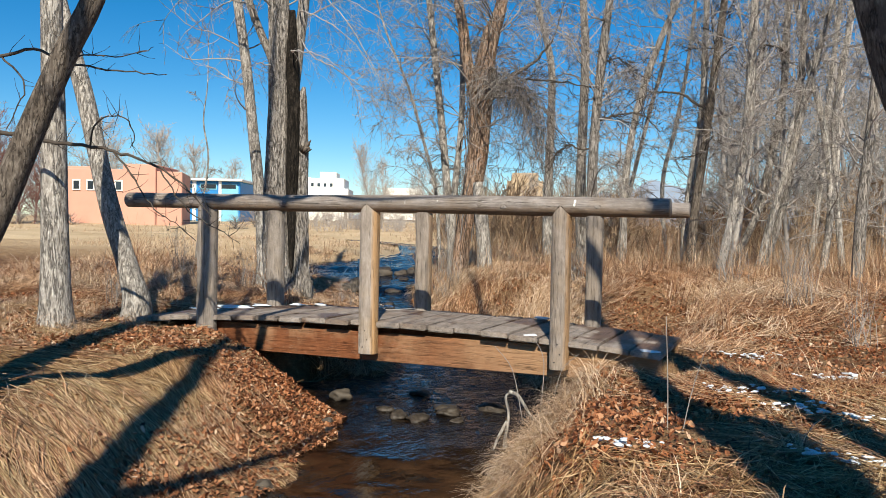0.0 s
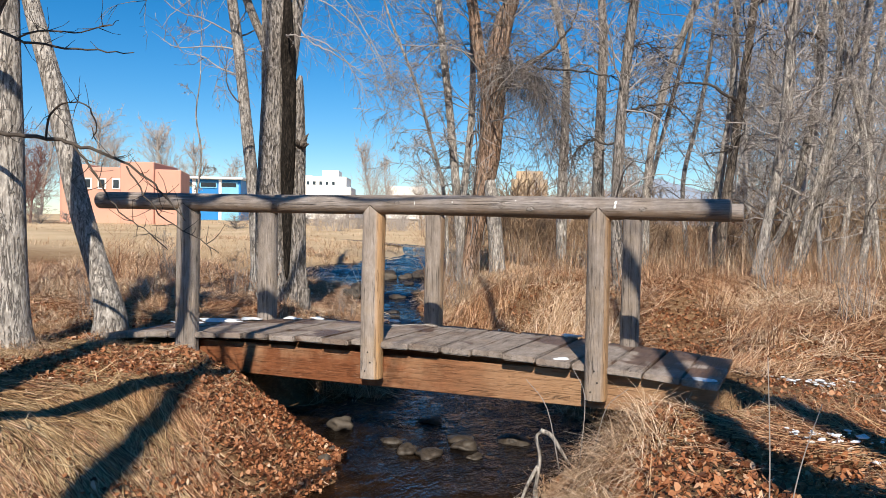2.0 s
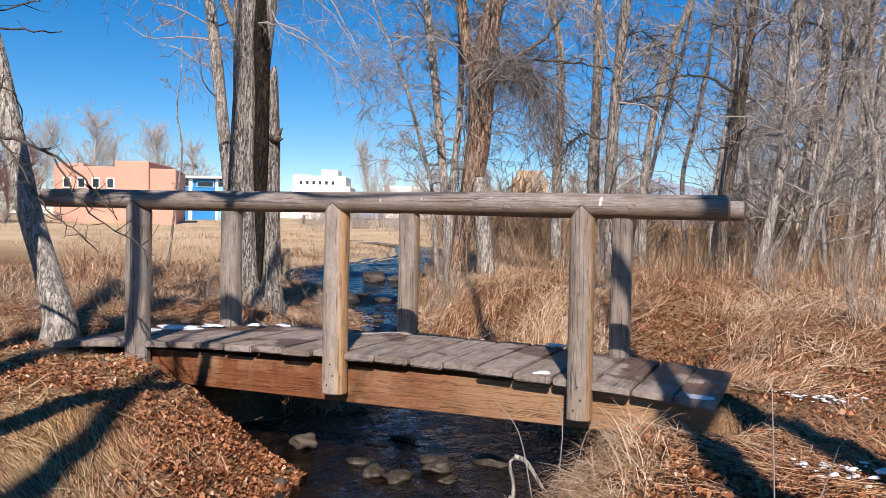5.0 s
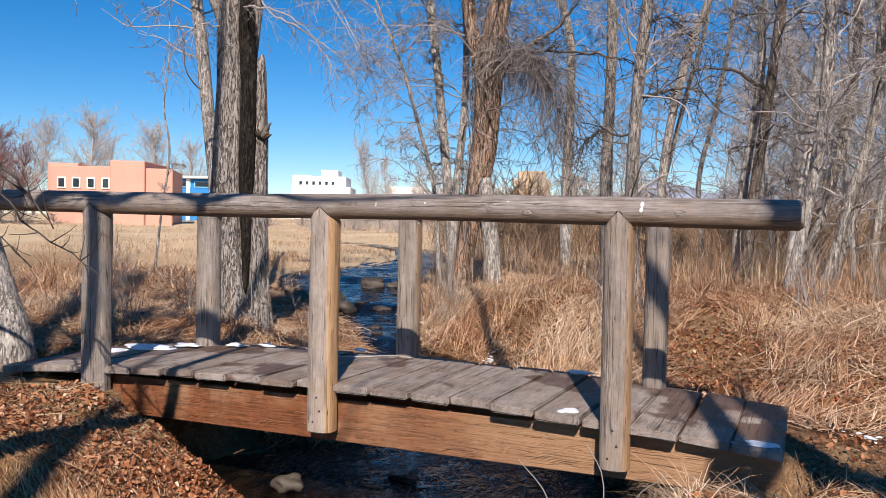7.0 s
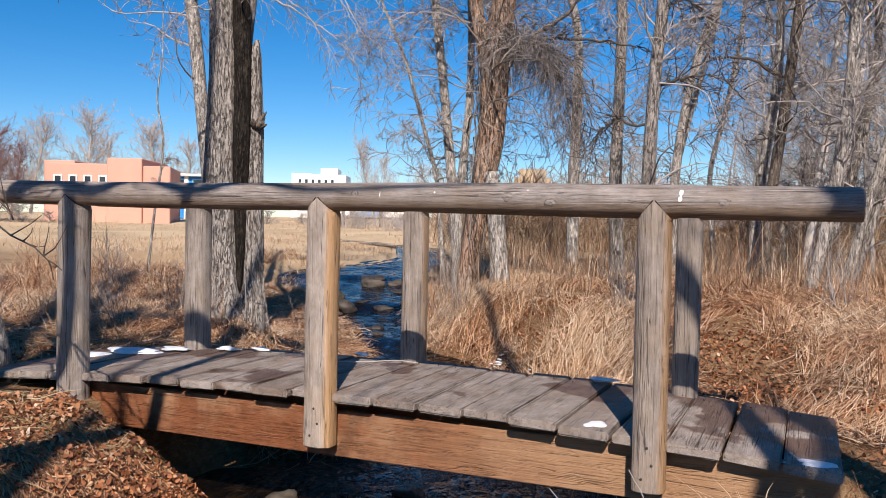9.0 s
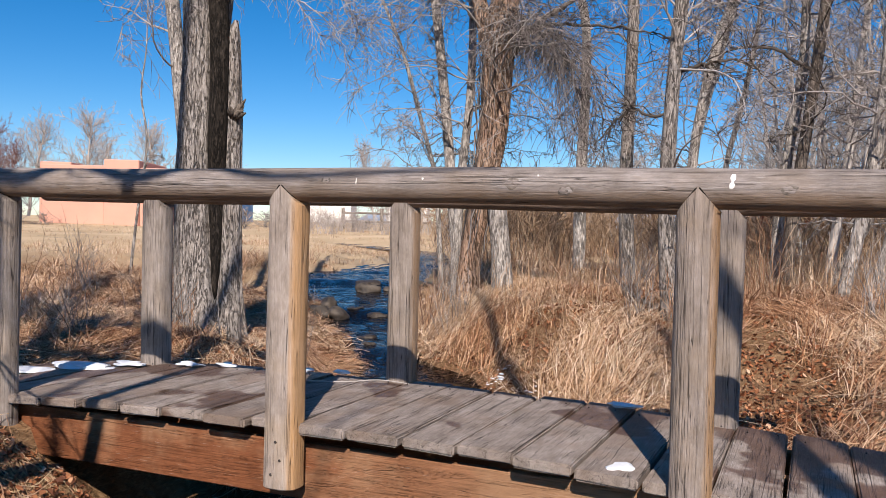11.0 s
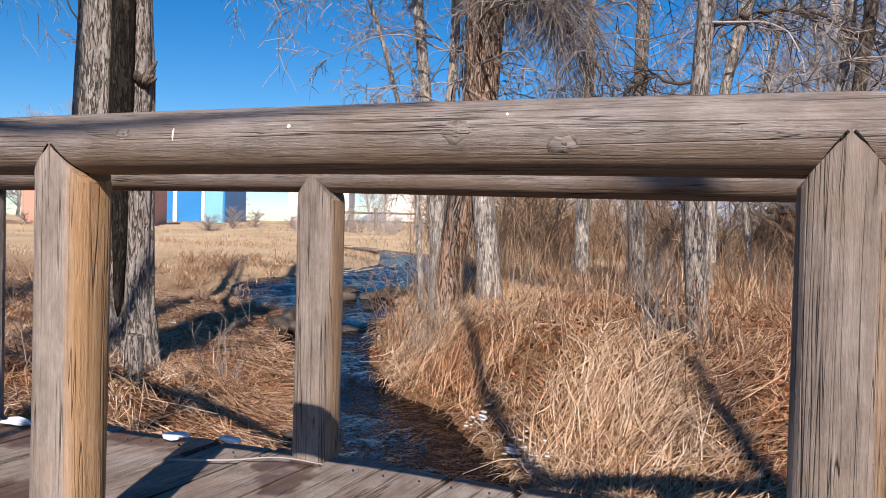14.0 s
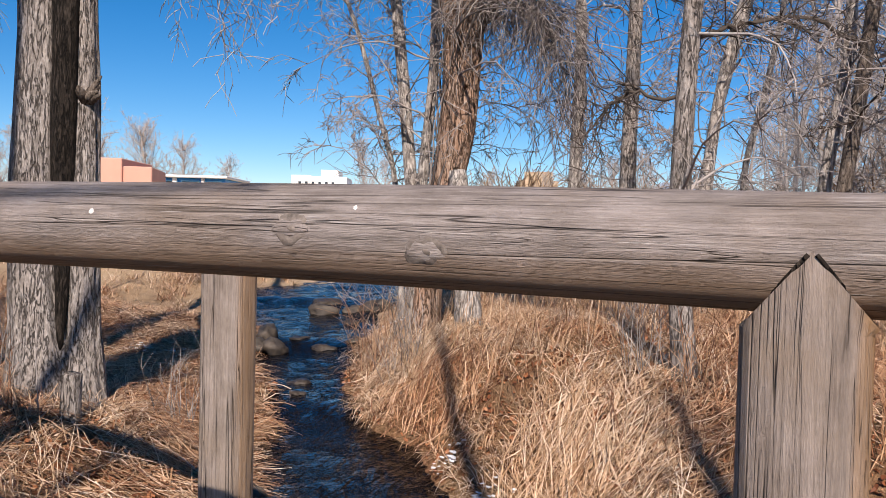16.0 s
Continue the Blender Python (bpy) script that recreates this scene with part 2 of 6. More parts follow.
def ground_material():
    m, nt, b = material("ground_litter", 0.9, 0.1)
    big = noise_node(nt, 0.6, 4)
    mid = noise_node(nt, 7, 5)
    fine = noise_node(nt, 60, 4, (1, 0.35, 1), distort=0.8)
    straw = ramp(nt, fine, [(0.3, (0.10, 0.055, 0.03)), (0.5, (0.25, 0.15, 0.085)), (0.72, (0.46, 0.32, 0.19))])
    litter = ramp(nt, fine, [(0.3, (0.045, 0.02, 0.012)), (0.5, (0.15, 0.065, 0.032)), (0.75, (0.32, 0.16, 0.08))])
    col = mix(nt, ramp(nt, mid, [(0.42, (0, 0, 0)), (0.6, (1, 1, 1))]), straw, litter)
    col = mix(nt, ramp(nt, big, [(0.4, (0, 0, 0)), (0.7, (0.5, 0.5, 0.5))]), col, (0.36, 0.24, 0.13))
    geo = nt.nodes.new("ShaderNodeNewGeometry")
    sep = nt.nodes.new("ShaderNodeSeparateXYZ")
    nt.links.new(geo.outputs["Position"], sep.inputs[0])
    farness = nt.nodes.new("ShaderNodeMapRange")
    farness.inputs["From Min"].default_value, farness.inputs["From Max"].default_value = 5, 12
    nt.links.new(sep.outputs["Y"], farness.inputs["Value"])
    field = ramp(nt, noise_node(nt, 0.35, 5), [(0.3, (0.50, 0.36, 0.22)), (0.7, (0.72, 0.56, 0.37))])
    col = mix(nt, farness.outputs[0], col, field)
    nt.links.new(col, b.inputs["Base Color"])
    bump(nt, b, math_node(nt, "ADD", mid, fine), 0.9, 0.03)
    return m


MAT_GROUND = ground_material()


def water_material():
    m, nt, b = material("stream_water", 0.04, 0.45)
    b.inputs["IOR"].default_value = 1.33
    bed = noise_node(nt, 5, 4)
    col = ramp(nt, bed, [(0.35, (0.005, 0.0036, 0.003)), (0.55, (0.014, 0.0085, 0.005)), (0.78, (0.05, 0.027, 0.013))])
    wave = math_node(nt, "ADD", noise_node(nt, 9, 3, (1.3, 0.6, 1), distort=1.0), math_node(nt, "MULTIPLY", noise_node(nt, 30, 2, (1.2, 0.7, 1), distort=0.6), 0.35))
    geo = nt.nodes.new("ShaderNodeNewGeometry")
    sep = nt.nodes.new("ShaderNodeSeparateXYZ")
    nt.links.new(geo.outputs["Position"], sep.inputs[0])
    swift = between(nt, sep.outputs["Y"], -1.2, 1.5)
    nt.links.new(mix(nt, swift, col, mix(nt, 1.0, col, (0.35, 0.45, 0.6), "MULTIPLY")), b.inputs["Base Color"])
    bump(nt, b, math_node(nt, "MULTIPLY", wave, math_node(nt, "ADD", math_node(nt, "MULTIPLY", swift, 1.7), 0.07)), 0.9, 0.06)
    return m


MAT_WATER = water_material()


def plain(name, colour, rough=0.8, grain=0.12, scale=6.0, spec=0.3, bump_scale=0.0):
    m, nt, b = material(name, rough, spec)
    lo = tuple(c * (1 - grain) for c in colour)
    hi = tuple(min(1, c * (1 + grain)) for c in colour)
    n = noise_node(nt, scale, 5)
    nt.links.new(ramp(nt, n, [(0.3, lo), (0.7, hi)]), b.inputs["Base Color"])
    if bump_scale:
        bump(nt, b, n, 0.6, bump_scale)
    return m


MAT_SNOW = plain("old_snow", (0.80, 0.83, 0.88), 0.6, 0.08, 40, 0.3, 0.01)
MAT_STONE = plain("river_stone", (0.085, 0.070, 0.057), 0.7, 0.45, 9, 0.35, 0.01)
MAT_STONE_WET = plain("wet_stone", (0.05, 0.04, 0.032), 0.5, 0.6, 25, 0.4, 0.02)
MAT_STUCCO = plain("terracotta_stucco", (0.60, 0.33, 0.255), 0.9, 0.06, 0.6, 0.2)
MAT_BLUE = plain("blue_panel", (0.02, 0.22, 0.55), 0.5, 0.12, 0.5, 0.4)
MAT_BLUE_PALE = plain("pale_blue_panel", (0.20, 0.50, 0.66), 0.5, 0.1, 0.5, 0.4)
MAT_WHITE = plain("white_stucco", (0.80, 0.79, 0.76), 0.85, 0.04, 0.8, 0.2)
MAT_TRIM = plain("white_trim", (0.78, 0.77, 0.74), 0.6, 0.03, 3)
MAT_TAN = plain("tan_stucco", (0.50, 0.38, 0.26), 0.9, 0.08, 0.8, 0.2)
MAT_GLASS = plain("dark_glazing", (0.03, 0.04, 0.05), 0.1, 0.2, 2, 0.6)
MAT_RUST = plain("rust_red_boards", (0.22, 0.08, 0.05), 0.85, 0.3, 5)
MAT_FENCE = plain("grey_fence_wood", (0.20, 0.17, 0.14), 0.9, 0.3, 8)
MAT_IRON = plain("rusty_iron", (0.05, 0.04, 0.035), 0.5, 0.3, 60)
MAT_WHITE_PAINT = plain("white_paint_splash", (0.82, 0.81, 0.78), 0.6, 0.05, 60)
# aerial haze is mixed into the ridge colour
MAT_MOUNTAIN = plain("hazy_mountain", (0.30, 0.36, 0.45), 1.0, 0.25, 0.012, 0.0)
MAT_KNOT = plain("wood_knot", (0.17, 0.145, 0.128), 0.85, 0.6, 90, 0.2, 0.004)


# ---- mesh helpers ----
class Geo:
    """Gathers vertices and faces for one mesh."""

    def __init__(self):
        self.v, self.q, self.t, self.n = [], [], [], 0

    def add(self, verts, quads=None, tris=None):
        if quads is not None and len(quads):
            self.q.append(np.asarray(quads, np.int32) + self.n)
        if tris is not None and len(tris):
            self.t.append(np.asarray(tris, np.int32) + self.n)
        self.v.append(np.asarray(verts, np.float32))
        self.n += len(verts)

    def arrays(self):
        v = np.concatenate(self.v)
        q = np.concatenate(self.q) if self.q else np.zeros((0, 4), np.int32)
        t = np.concatenate(self.t) if self.t else np.zeros((0, 3), np.int32)
        return v, q, t

    def mesh(self, name, mat, smooth=True):
        v, q, t = self.arrays()
        me = bpy.data.meshes.new(name)
        me.vertices.add(len(v))
        me.vertices.foreach_set("co", v.ravel())
        me.loops.add(4 * len(q) + 3 * len(t))
        me.loops.foreach_set("vertex_index", np.concatenate([q.ravel(), t.ravel()]).astype(np.int32))
        me.polygons.add(len(q) + len(t))
        starts = np.concatenate([np.arange(len(q)) * 4, 4 * len(q) + np.arange(len(t)) * 3]).astype(np.int32)
        me.polygons.foreach_set("loop_start", starts)
        me.update(calc_edges=True)
        me.polygons.foreach_set("use_smooth", np.full(len(q) + len(t), smooth))
        me.materials.append(mat)
        return me


def thing(name, label, category, at=(0, 0, 0), group="", kind=""):
    ob = new(name)
    ob.empty_display_size = 0.1
    ob.location = at
    return tagged(ob, label, category, group, kind)


def part_mesh(name, me, parent, label="", kind=""):
    ob = new(name, me)
    ob.parent = parent
    if parent is not None:
        m = Matrix.Identity(4)
        p = parent
        while p is not None:
            m = p.matrix_basis @ m
            p = p.parent
        ob.matrix_parent_inverse = m.inverted()
    return tagged(ob, label, "", "", kind)


def part(name, bm, mat, parent, label="", smooth=False):
    me = bpy.data.meshes.new(name)
    bm.to_mesh(me)
    bm.free()
    me.materials.append(mat)
    if smooth:
        me.polygons.foreach_set("use_smooth", np.full(len(me.polygons), True))
    return part_mesh(name, me, parent, label)


def box_bm(lo, hi, bevel=0.0, segments=1):
    bm = bmesh.new()
    bmesh.ops.create_cube(bm, size=1)
    lo, hi = Vector(lo), Vector(hi)
    for v in bm.verts:
        v.co = Vector([(lo[i] + hi[i]) / 2 + v.co[i] * (hi[i] - lo[i]) for i in range(3)])
    if bevel:
        bmesh.ops.bevel(bm, geom=bm.edges[:], offset=bevel, segments=segments, affect="EDGES")
    return bm


def smooth_path(points, radii, per=4):
    """A finer Catmull-Rom path through points, with radii."""
    p = np.array(points, float)
    r = np.array(radii, float)
    p = np.vstack([2 * p[0] - p[1], p, 2 * p[-1] - p[-2]])
    r = np.r_[r[0], r, r[-1]]
    outp, outr = [], []
    for i in range(1, len(p) - 2):
        for k in range(per):
            s = k / per
            a, b, c, d = p[i - 1], p[i], p[i + 1], p[i + 2]
            outp.append(0.5 * (2 * b + (c - a) * s + (2 * a - 5 * b + 4 * c - d) * s * s + (3 * b - a - 3 * c + d) * s ** 3))
            outr.append(r[i] * (1 - s) + r[i + 1] * s)
    outp.append(p[-2])
    outr.append(r[-2])
    return np.array(outp), np.array(outr)


def tube(geo, pts, rad, sides=6, lump=None, cap=True):
    """A tapered tube along pts; lump(angle, along) scales its radius."""
    pts = np.asarray(pts, float)
    k = len(pts)
    tang = np.gradient(pts, axis=0)
    tang /= np.linalg.norm(tang, axis=1)[:, None] + 1e-9
    ref = np.array([1.0, 0, 0]) if abs(tang[:, 0]).mean() < 0.8 else np.array([0, 0, 1.0])
    u = np.cross(tang, ref)
    u /= np.linalg.norm(u, axis=1)[:, None] + 1e-9
    w = np.cross(tang, u)
    ang = np.linspace(0, 2 * np.pi, sides, endpoint=False)
    rr = np.asarray(rad, float)[:, None] * np.ones((1, sides))
    if lump is not None:
        along = np.r_[0, np.cumsum(np.linalg.norm(np.diff(pts, axis=0), axis=1))]
        rr = rr * lump(ang[None, :], along[:, None])
    v = pts[:, None] + rr[..., None] * (np.cos(ang)[None, :, None] * u[:, None] + np.sin(ang)[None, :, None] * w[:, None])
    i = np.arange(k - 1)[:, None] * sides
    j = np.arange(sides)[None, :]
    jn = (j + 1) % sides
    quads = np.stack([i + j, i + jn, i + sides + jn, i + sides + j], -1).reshape(-1, 4)
    verts = v.reshape(-1, 3)
    tris = None
    if cap:
        verts = np.vstack([verts, pts[-1], pts[0]])
        top = (k - 1) * sides
        js = np.arange(sides)
        jn2 = (js + 1) % sides
        tris = np.vstack([np.stack([top + js, top + jn2, np.full(sides, k * sides)], -1), np.stack([jn2, js, np.full(sides, k * sides + 1)], -1)])
    geo.add(verts, quads, tris)


# ---- stream and ground shape ----
EDGE_Y = np.array([-30, -8, -4, -2.2, -1.7, -0.9, -0.3, 0.3, 1.0, 2.0, 2.7, 3.2, 3.6, 4.1, 4.5, 5.0, 5.5, 6.0, 7.1, 8.0, 8.7, 9.6, 10.5, 12, 15, 20, 30, 60.0])
EDGE_L = np.array([4.0, 1.9, 0.95, 0.41, 0.27, 0.11, -0.04, -0.22, -0.45, -0.75, -0.97, -1.35, -1.65, -1.95, -2.2, -2.5, -2.95, -3.4, -4.2, -5.2, -5.7, -5.8, -5.5, -5.1, -6.6, -11.5, -25, -60.0])
EDGE_R = np.array([5.5, 3.2, 2.2, 1.75, 1.68, 1.55, 1.42, 1.27, 1.08, 0.65, 0.25, -0.03, -0.38, -0.75, -1.4, -1.75, -2.05, -2.2, -2.7, -3.1, -3.35, -3.67, -3.93, -4.45, -6.0, -10.9, -24.4, -59.4])


def water_z(y):
    y = np.asarray(y, float)
    z = np.where(y > 0, -0.66 + 0.055 * np.minimum(y, 14), -0.66 + 0.02 * y)
    step = lambda c, h: h * np.tanh((y - c) / 0.1) / 2
    return z + step(2.0, 0.03) + step(4.75, 0.05) + step(6.6, 0.05) + step(8.9, 0.04)


rng = np.random.default_rng(5)
_lat = rng.random((256, 256))


def value_noise(x, y, scale):
    x, y = np.asarray(x) * scale + 37.3, np.asarray(y) * scale + 11.7
    i, j = np.floor(x).astype(int), np.floor(y).astype(int)
    a, b = x - i, y - j
    a, b = a * a * (3 - 2 * a), b * b * (3 - 2 * b)
    g = lambda p, q: _lat[p % 256, q % 256]
    return (g(i, j) * (1 - a) + g(i + 1, j) * a) * (1 - b) + (g(i, j + 1) * (1 - a) + g(i + 1, j + 1) * a) * b - 0.5


def sstep(x, a, b):
    t = np.clip((x - a) / (b - a), 0, 1)
    return t * t * (3 - 2 * t)


def off_water(x, y):
    """Distance outside the water's edge (minus: inside), and +1 on the bank at greater x."""
    el, er = np.interp(y, EDGE_Y, EDGE_L), np.interp(y, EDGE_Y, EDGE_R)
    wob = 0.10 * value_noise(x, y, 2.3) + 0.06 * value_noise(x, y, 6.0)
    c = (el + er) / 2
    s = np.abs(x - c) - (er - el) / 2
    slant = np.where(y > 1.5, 0.72, 0.93)
    return s * slant + wob, np.where(x > c, 1.0, -1.0)


def ground_z(x, y):
    x, y = np.asarray(x, float), np.asarray(y, float)
    s, side = off_water(x, y)
    w = water_z(y)
    far = np.hypot(x, y)
    back = sstep(y, 0.6, 4.5)
    top_l = -0.12 + 0.16 * back * sstep(s, 1.6, 3.2) - 0.10 * back * (1 - sstep(s, 0.8, 2.6)) * (1 - sstep(y, 7.5, 9.5)) + 0.16 * sstep(y, 8.5, 10.5) * (1 - sstep(s, 1.6, 3.2)) + 0.05 * sstep(-x, 1.5, 4)
    top_r = -0.12 + 0.30 * sstep(y, 1.5, 5.0) - 0.22 * sstep(y, 1.1, 1.7) * (1 - sstep(y, 2.6, 4.2)) * (1 - sstep(x, 1.7, 2.8))
    top = np.where(side > 0, top_r, top_l) + 0.011 * np.clip(far - 10, 0, 60)
    top = top + 0.10 * value_noise(x, y, 0.55) + 0.07 * value_noise(x, y, 1.5) * (1 - 0.5 * sstep(y, 12, 30))
    width = np.where(side > 0, np.where(y < 0.6, 0.55, 0.8), np.where(y < 0.3, 1.25, 0.8))
    bank = sstep(s, -0.08, width) ** 0.8
    bed = w - 0.14 * sstep(-s, 0.0, 0.3)
    z = np.where(s < 0, bed + 0.02 * value_noise(x, y, 7), w - 0.02 + (top - w) * bank)
    z = z + (0.035 * value_noise(x, y, 4.0) + 0.02 * value_noise(x, y, 9.0)) * sstep(s, 0, 0.4) * (1 - 0.7 * sstep(far, 15, 40))
    # the soil stays under the deck
    under = sstep(y, -0.1, 0.06) * (1 - sstep(y, 1.05, 1.2)) * (1 - sstep(np.abs(x), 2.35, 2.6))
    z = z - under * np.maximum(0, z - (-0.16))
    # the bank falls away before the right-hand bridge end
    z = z - 0.17 * sstep(y, -0.75, -0.15) * (1 - sstep(y, 0.1, 0.3)) * sstep(x, 1.35, 1.65) * (1 - sstep(x, 2.25, 2.6))
    # washed out hollow under the span
    hollow = sstep(y, -0.16, 0.12) * (1 - sstep(y, 1.2, 1.6)) * sstep(x, -1.5, -1.15) * (1 - sstep(x, 1.6, 1.9))
    return np.minimum(z, z * (1 - hollow) + hollow * np.minimum(z, w - 0.06))


def ground_mesh():
    def axis(lo, hi, fine, reach):
        mid = np.arange(lo, hi + 1e-6, fine)
        up, dn, st = [hi], [lo], fine
        while up[-1] < reach:
            st *= 1.12
            up.append(up[-1] + st)
        st = fine
        while dn[-1] > -reach:
            st *= 1.12
            dn.append(dn[-1] - st)
        return np.r_[np.array(dn[:0:-1]), mid, np.array(up[1:])]

    xs, ys = axis(-7, 6, 0.075, 1500), axis(-6.5, 11, 0.075, 1500)
    X, Y = np.meshgrid(xs, ys)
    Z = ground_z(X, Y)
    nx, ny = len(xs), len(ys)
    i = np.arange(ny - 1)[:, None] * nx + np.arange(nx - 1)[None, :]
    g = Geo()
    g.add(np.stack([X, Y, Z], -1).reshape(-1, 3), np.stack([i, i + 1, i + nx + 1, i + nx], -1).reshape(-1, 4))
    return g.mesh("ground", MAT_GROUND)


ground = tagged(new("ground", ground_mesh()), "straw and leaf covered earth banks with a brook channel", "ground", kind="structure")


def water_mesh():
    ys = np.concatenate([np.arange(-12, 12, 0.05), np.arange(12, 40, 0.5)])
    us = np.linspace(0, 1, 25)
    el, er = np.interp(ys, EDGE_Y, EDGE_L) - 0.3, np.interp(ys, EDGE_Y, EDGE_R) + 0.3
    span = np.exp(-((ys - 0.5) / 0.45) ** 4)
    el, er = el - 0.55 * span, er + 0.2 * span
    X = el[:, None] + (er - el)[:, None] * us[None, :]
    Y = ys[:, None] + 0 * X
    Z = water_z(Y + 0.25 * value_noise(X, Y, 2.0)) + 0.02 * value_noise(X, Y * 0.7, 5.0) + 0.012 * value_noise(X, Y * 0.7, 13.0)
    nx, ny = len(us), len(ys)
    i = np.arange(ny - 1)[:, None] * nx + np.arange(nx - 1)[None, :]
    g = Geo()
    g.add(np.stack([X, Y, Z], -1).reshape(-1, 3), np.stack([i, i + 1, i + nx + 1, i + nx], -1).reshape(-1, 4))
    return g.mesh("water", MAT_WATER)


water = tagged(new("water", water_mesh()), "dark rippling shallow brook water reflecting blue sky", "water", kind="structure")


# ---- footbridge ----
bridge = thing("footbridge", "weathered wooden plank footbridge with round log railings over a brook", "footbridge")


def deck_z(x, y=0.5):
    return 0.005 - 0.018 * x * x + 0.03 * (y - 0.5)


def log_mesh(name, pts, rad, sides, mat, seed, rough=0.02):
    r = np.random.default_rng(seed)
    ph = r.random(8) * 6.28
    lump = lambda a, s: 1 + rough * (np.sin(2 * a + ph[0] + 0.8 * s) + 0.6 * np.sin(3 * a + ph[1] - 1.7 * s) + 0.5 * np.sin(5 * a + ph[2] + 3.1 * s) + 0.5 * np.sin(2.3 * s + ph[3]) + 0.3 * np.sin(9 * a + ph[4] + 0.5 * s))
    g = Geo()
    tube(g, pts, rad, sides, lump)
    return g.mesh(name, mat)


RAIL_Y, RAIL_Z, RAIL_R = 0.062, 0.945, 0.066
DEPTH = 1.055
for row, (ry, seed) in enumerate(((RAIL_Y, 3), (RAIL_Y + DEPTH, 8))):
    n = 60
    xs = np.linspace(-2.43, 2.32, n)
    pts = np.stack([xs, ry + 0.0006 * np.sin(xs * 1.3 + row), RAIL_Z - 0.003 * xs + 0.004 * np.sin(xs * 2 + 2 * row)], -1)
    rad = np.full(n, RAIL_R if row == 0 else RAIL_R - 0.004) * np.ones(n)
    pts = np.vstack([pts[0], pts, pts[-1]])
    rad = np.r_[rad[0] * 0.93, rad, rad[-1] * 0.93]
    pts[0, 0] -= 0.006
    pts[-1, 0] += 0.006
    rail = part_mesh("handrail", log_mesh("handrail", pts - np.array([0, ry, RAIL_Z]), rad, 36, MAT_RAIL, seed, 0.006), bridge, "grey weathered round log handrail")
    rail.location = (0, ry, RAIL_Z)


def post_mesh(x, y, seed, foot, half, mat):
    """A hewn round post: flat face towards the outside, pointed top under the rail."""
    r = np.random.default_rng(seed)
    sides = 24
    ang = np.linspace(0, 2 * np.pi, sides, endpoint=False)
    cx, cy = np.cos(ang), np.sin(ang)
    e = 0.62
    px, py = np.sign(cx) * np.abs(cx) ** e * half, np.sign(cy) * np.abs(cy) ** 0.72 * 0.066
    zs = np.r_[foot, foot + 0.006, np.linspace(foot + 0.05, 0.86, 22)]
    g = Geo()
    rings = []
    for k, z in enumerate(zs):
        f = 0.9 if k == 0 else 1.0
        wob = 1 + 0.018 * np.sin(3 * ang + seed + 2 * z) + 0.012 * np.sin(7 * ang + seed * 2 + 5 * z)
        lean = 0.006 * np.sin(seed) * z
        rings.append(np.stack([x + lean + px * wob * f, y + py * wob * f, np.full(sides, z)], -1))
    ridge = np.stack([x + px, y + py, 0.945 - np.abs(px) / half * 0.082], -1)
    rings.append(ridge)
    v = np.concatenate(rings)
    k = len(rings)
    i = np.arange(k - 1)[:, None] * sides
    j = np.arange(sides)[None, :]
    jn = (j + 1) % sides
    quads = np.stack([i + j, i + jn, i + sides + jn, i + sides + j], -1).reshape(-1, 4)
    v = np.vstack([v, [x, y, foot]])
    js = np.arange(sides)
    tris = np.stack([(js + 1) % sides, js, np.full(sides, k * sides)], -1)
    # roof: strips between the mirrored halves of the top ring
    top = (k - 1) * sides
    roof = []
    for a in range(sides // 2):
        p, q = a, (a + 1)
        m1, m2 = (sides - p) % sides, (sides - q) % sides
        roof.append((top + p, top + q, top + m2, top + m1))
    g.add(v, np.vstack([quads, np.array(roof)]), tris)
    me = g.mesh("post", mat, smooth=False)
    return me


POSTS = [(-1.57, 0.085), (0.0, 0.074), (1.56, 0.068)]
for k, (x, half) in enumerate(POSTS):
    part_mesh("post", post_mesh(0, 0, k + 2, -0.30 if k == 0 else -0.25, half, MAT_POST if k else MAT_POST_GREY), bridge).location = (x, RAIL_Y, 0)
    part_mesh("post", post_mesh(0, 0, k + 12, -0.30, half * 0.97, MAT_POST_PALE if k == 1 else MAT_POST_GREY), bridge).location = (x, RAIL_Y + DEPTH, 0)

for y0, y1 in ((0.135, 0.175), (0.55, 0.59), (0.955, 0.995)):
    part("stringer", box_bm((-1.75, y0, -0.315), (2.28, y1, -0.088), 0.004), MAT_STRINGER, bridge, "reddish brown stained timber beam")

SEAM0, STEP = -2.42, 0.2245


def plank_mesh(w, y0, y1, th, seed):
    r = np.random.default_rng(seed)
    bm = box_bm((-w / 2, y0, -th), (w / 2, y1, 0), 0.007, 2)
    for v in bm.verts:
        cup = 0.004 * (v.co.x / w * 2) ** 2
        v.co.z += cup * r.uniform(0.5, 1.5) + r.normal(0, 0.0006)
        v.co.x += r.normal(0, 0.0008)
    me = bpy.data.meshes.new("plank")
    bm.to_mesh(me)
    bm.free()
    me.materials.append(MAT_PLANK)
    return me


prng = random.Random(4)
plank_list = []
for k in range(21):
    xc = SEAM0 + STEP * (k + 0.5)
    if xc > 2.38:
        break
    w = STEP - prng.uniform(0.007, 0.018)
    me = plank_mesh(w, 0.06 + prng.uniform(-0.025, 0.02), 1.15 + prng.uniform(-0.02, 0.02), 0.042, 100 + k)
    ob = part_mesh("plank", me, bridge)
    slope = -math.atan(0.036 * xc)
    ob.matrix_basis = Matrix.Translation((xc, 0, deck_z(xc) + prng.uniform(-0.006, 0.005))) @ Euler((0.0, -slope + prng.uniform(-0.012, 0.012), prng.uniform(-0.008, 0.008))).to_matrix().to_4x4()
    plank_list.append((xc, ob))

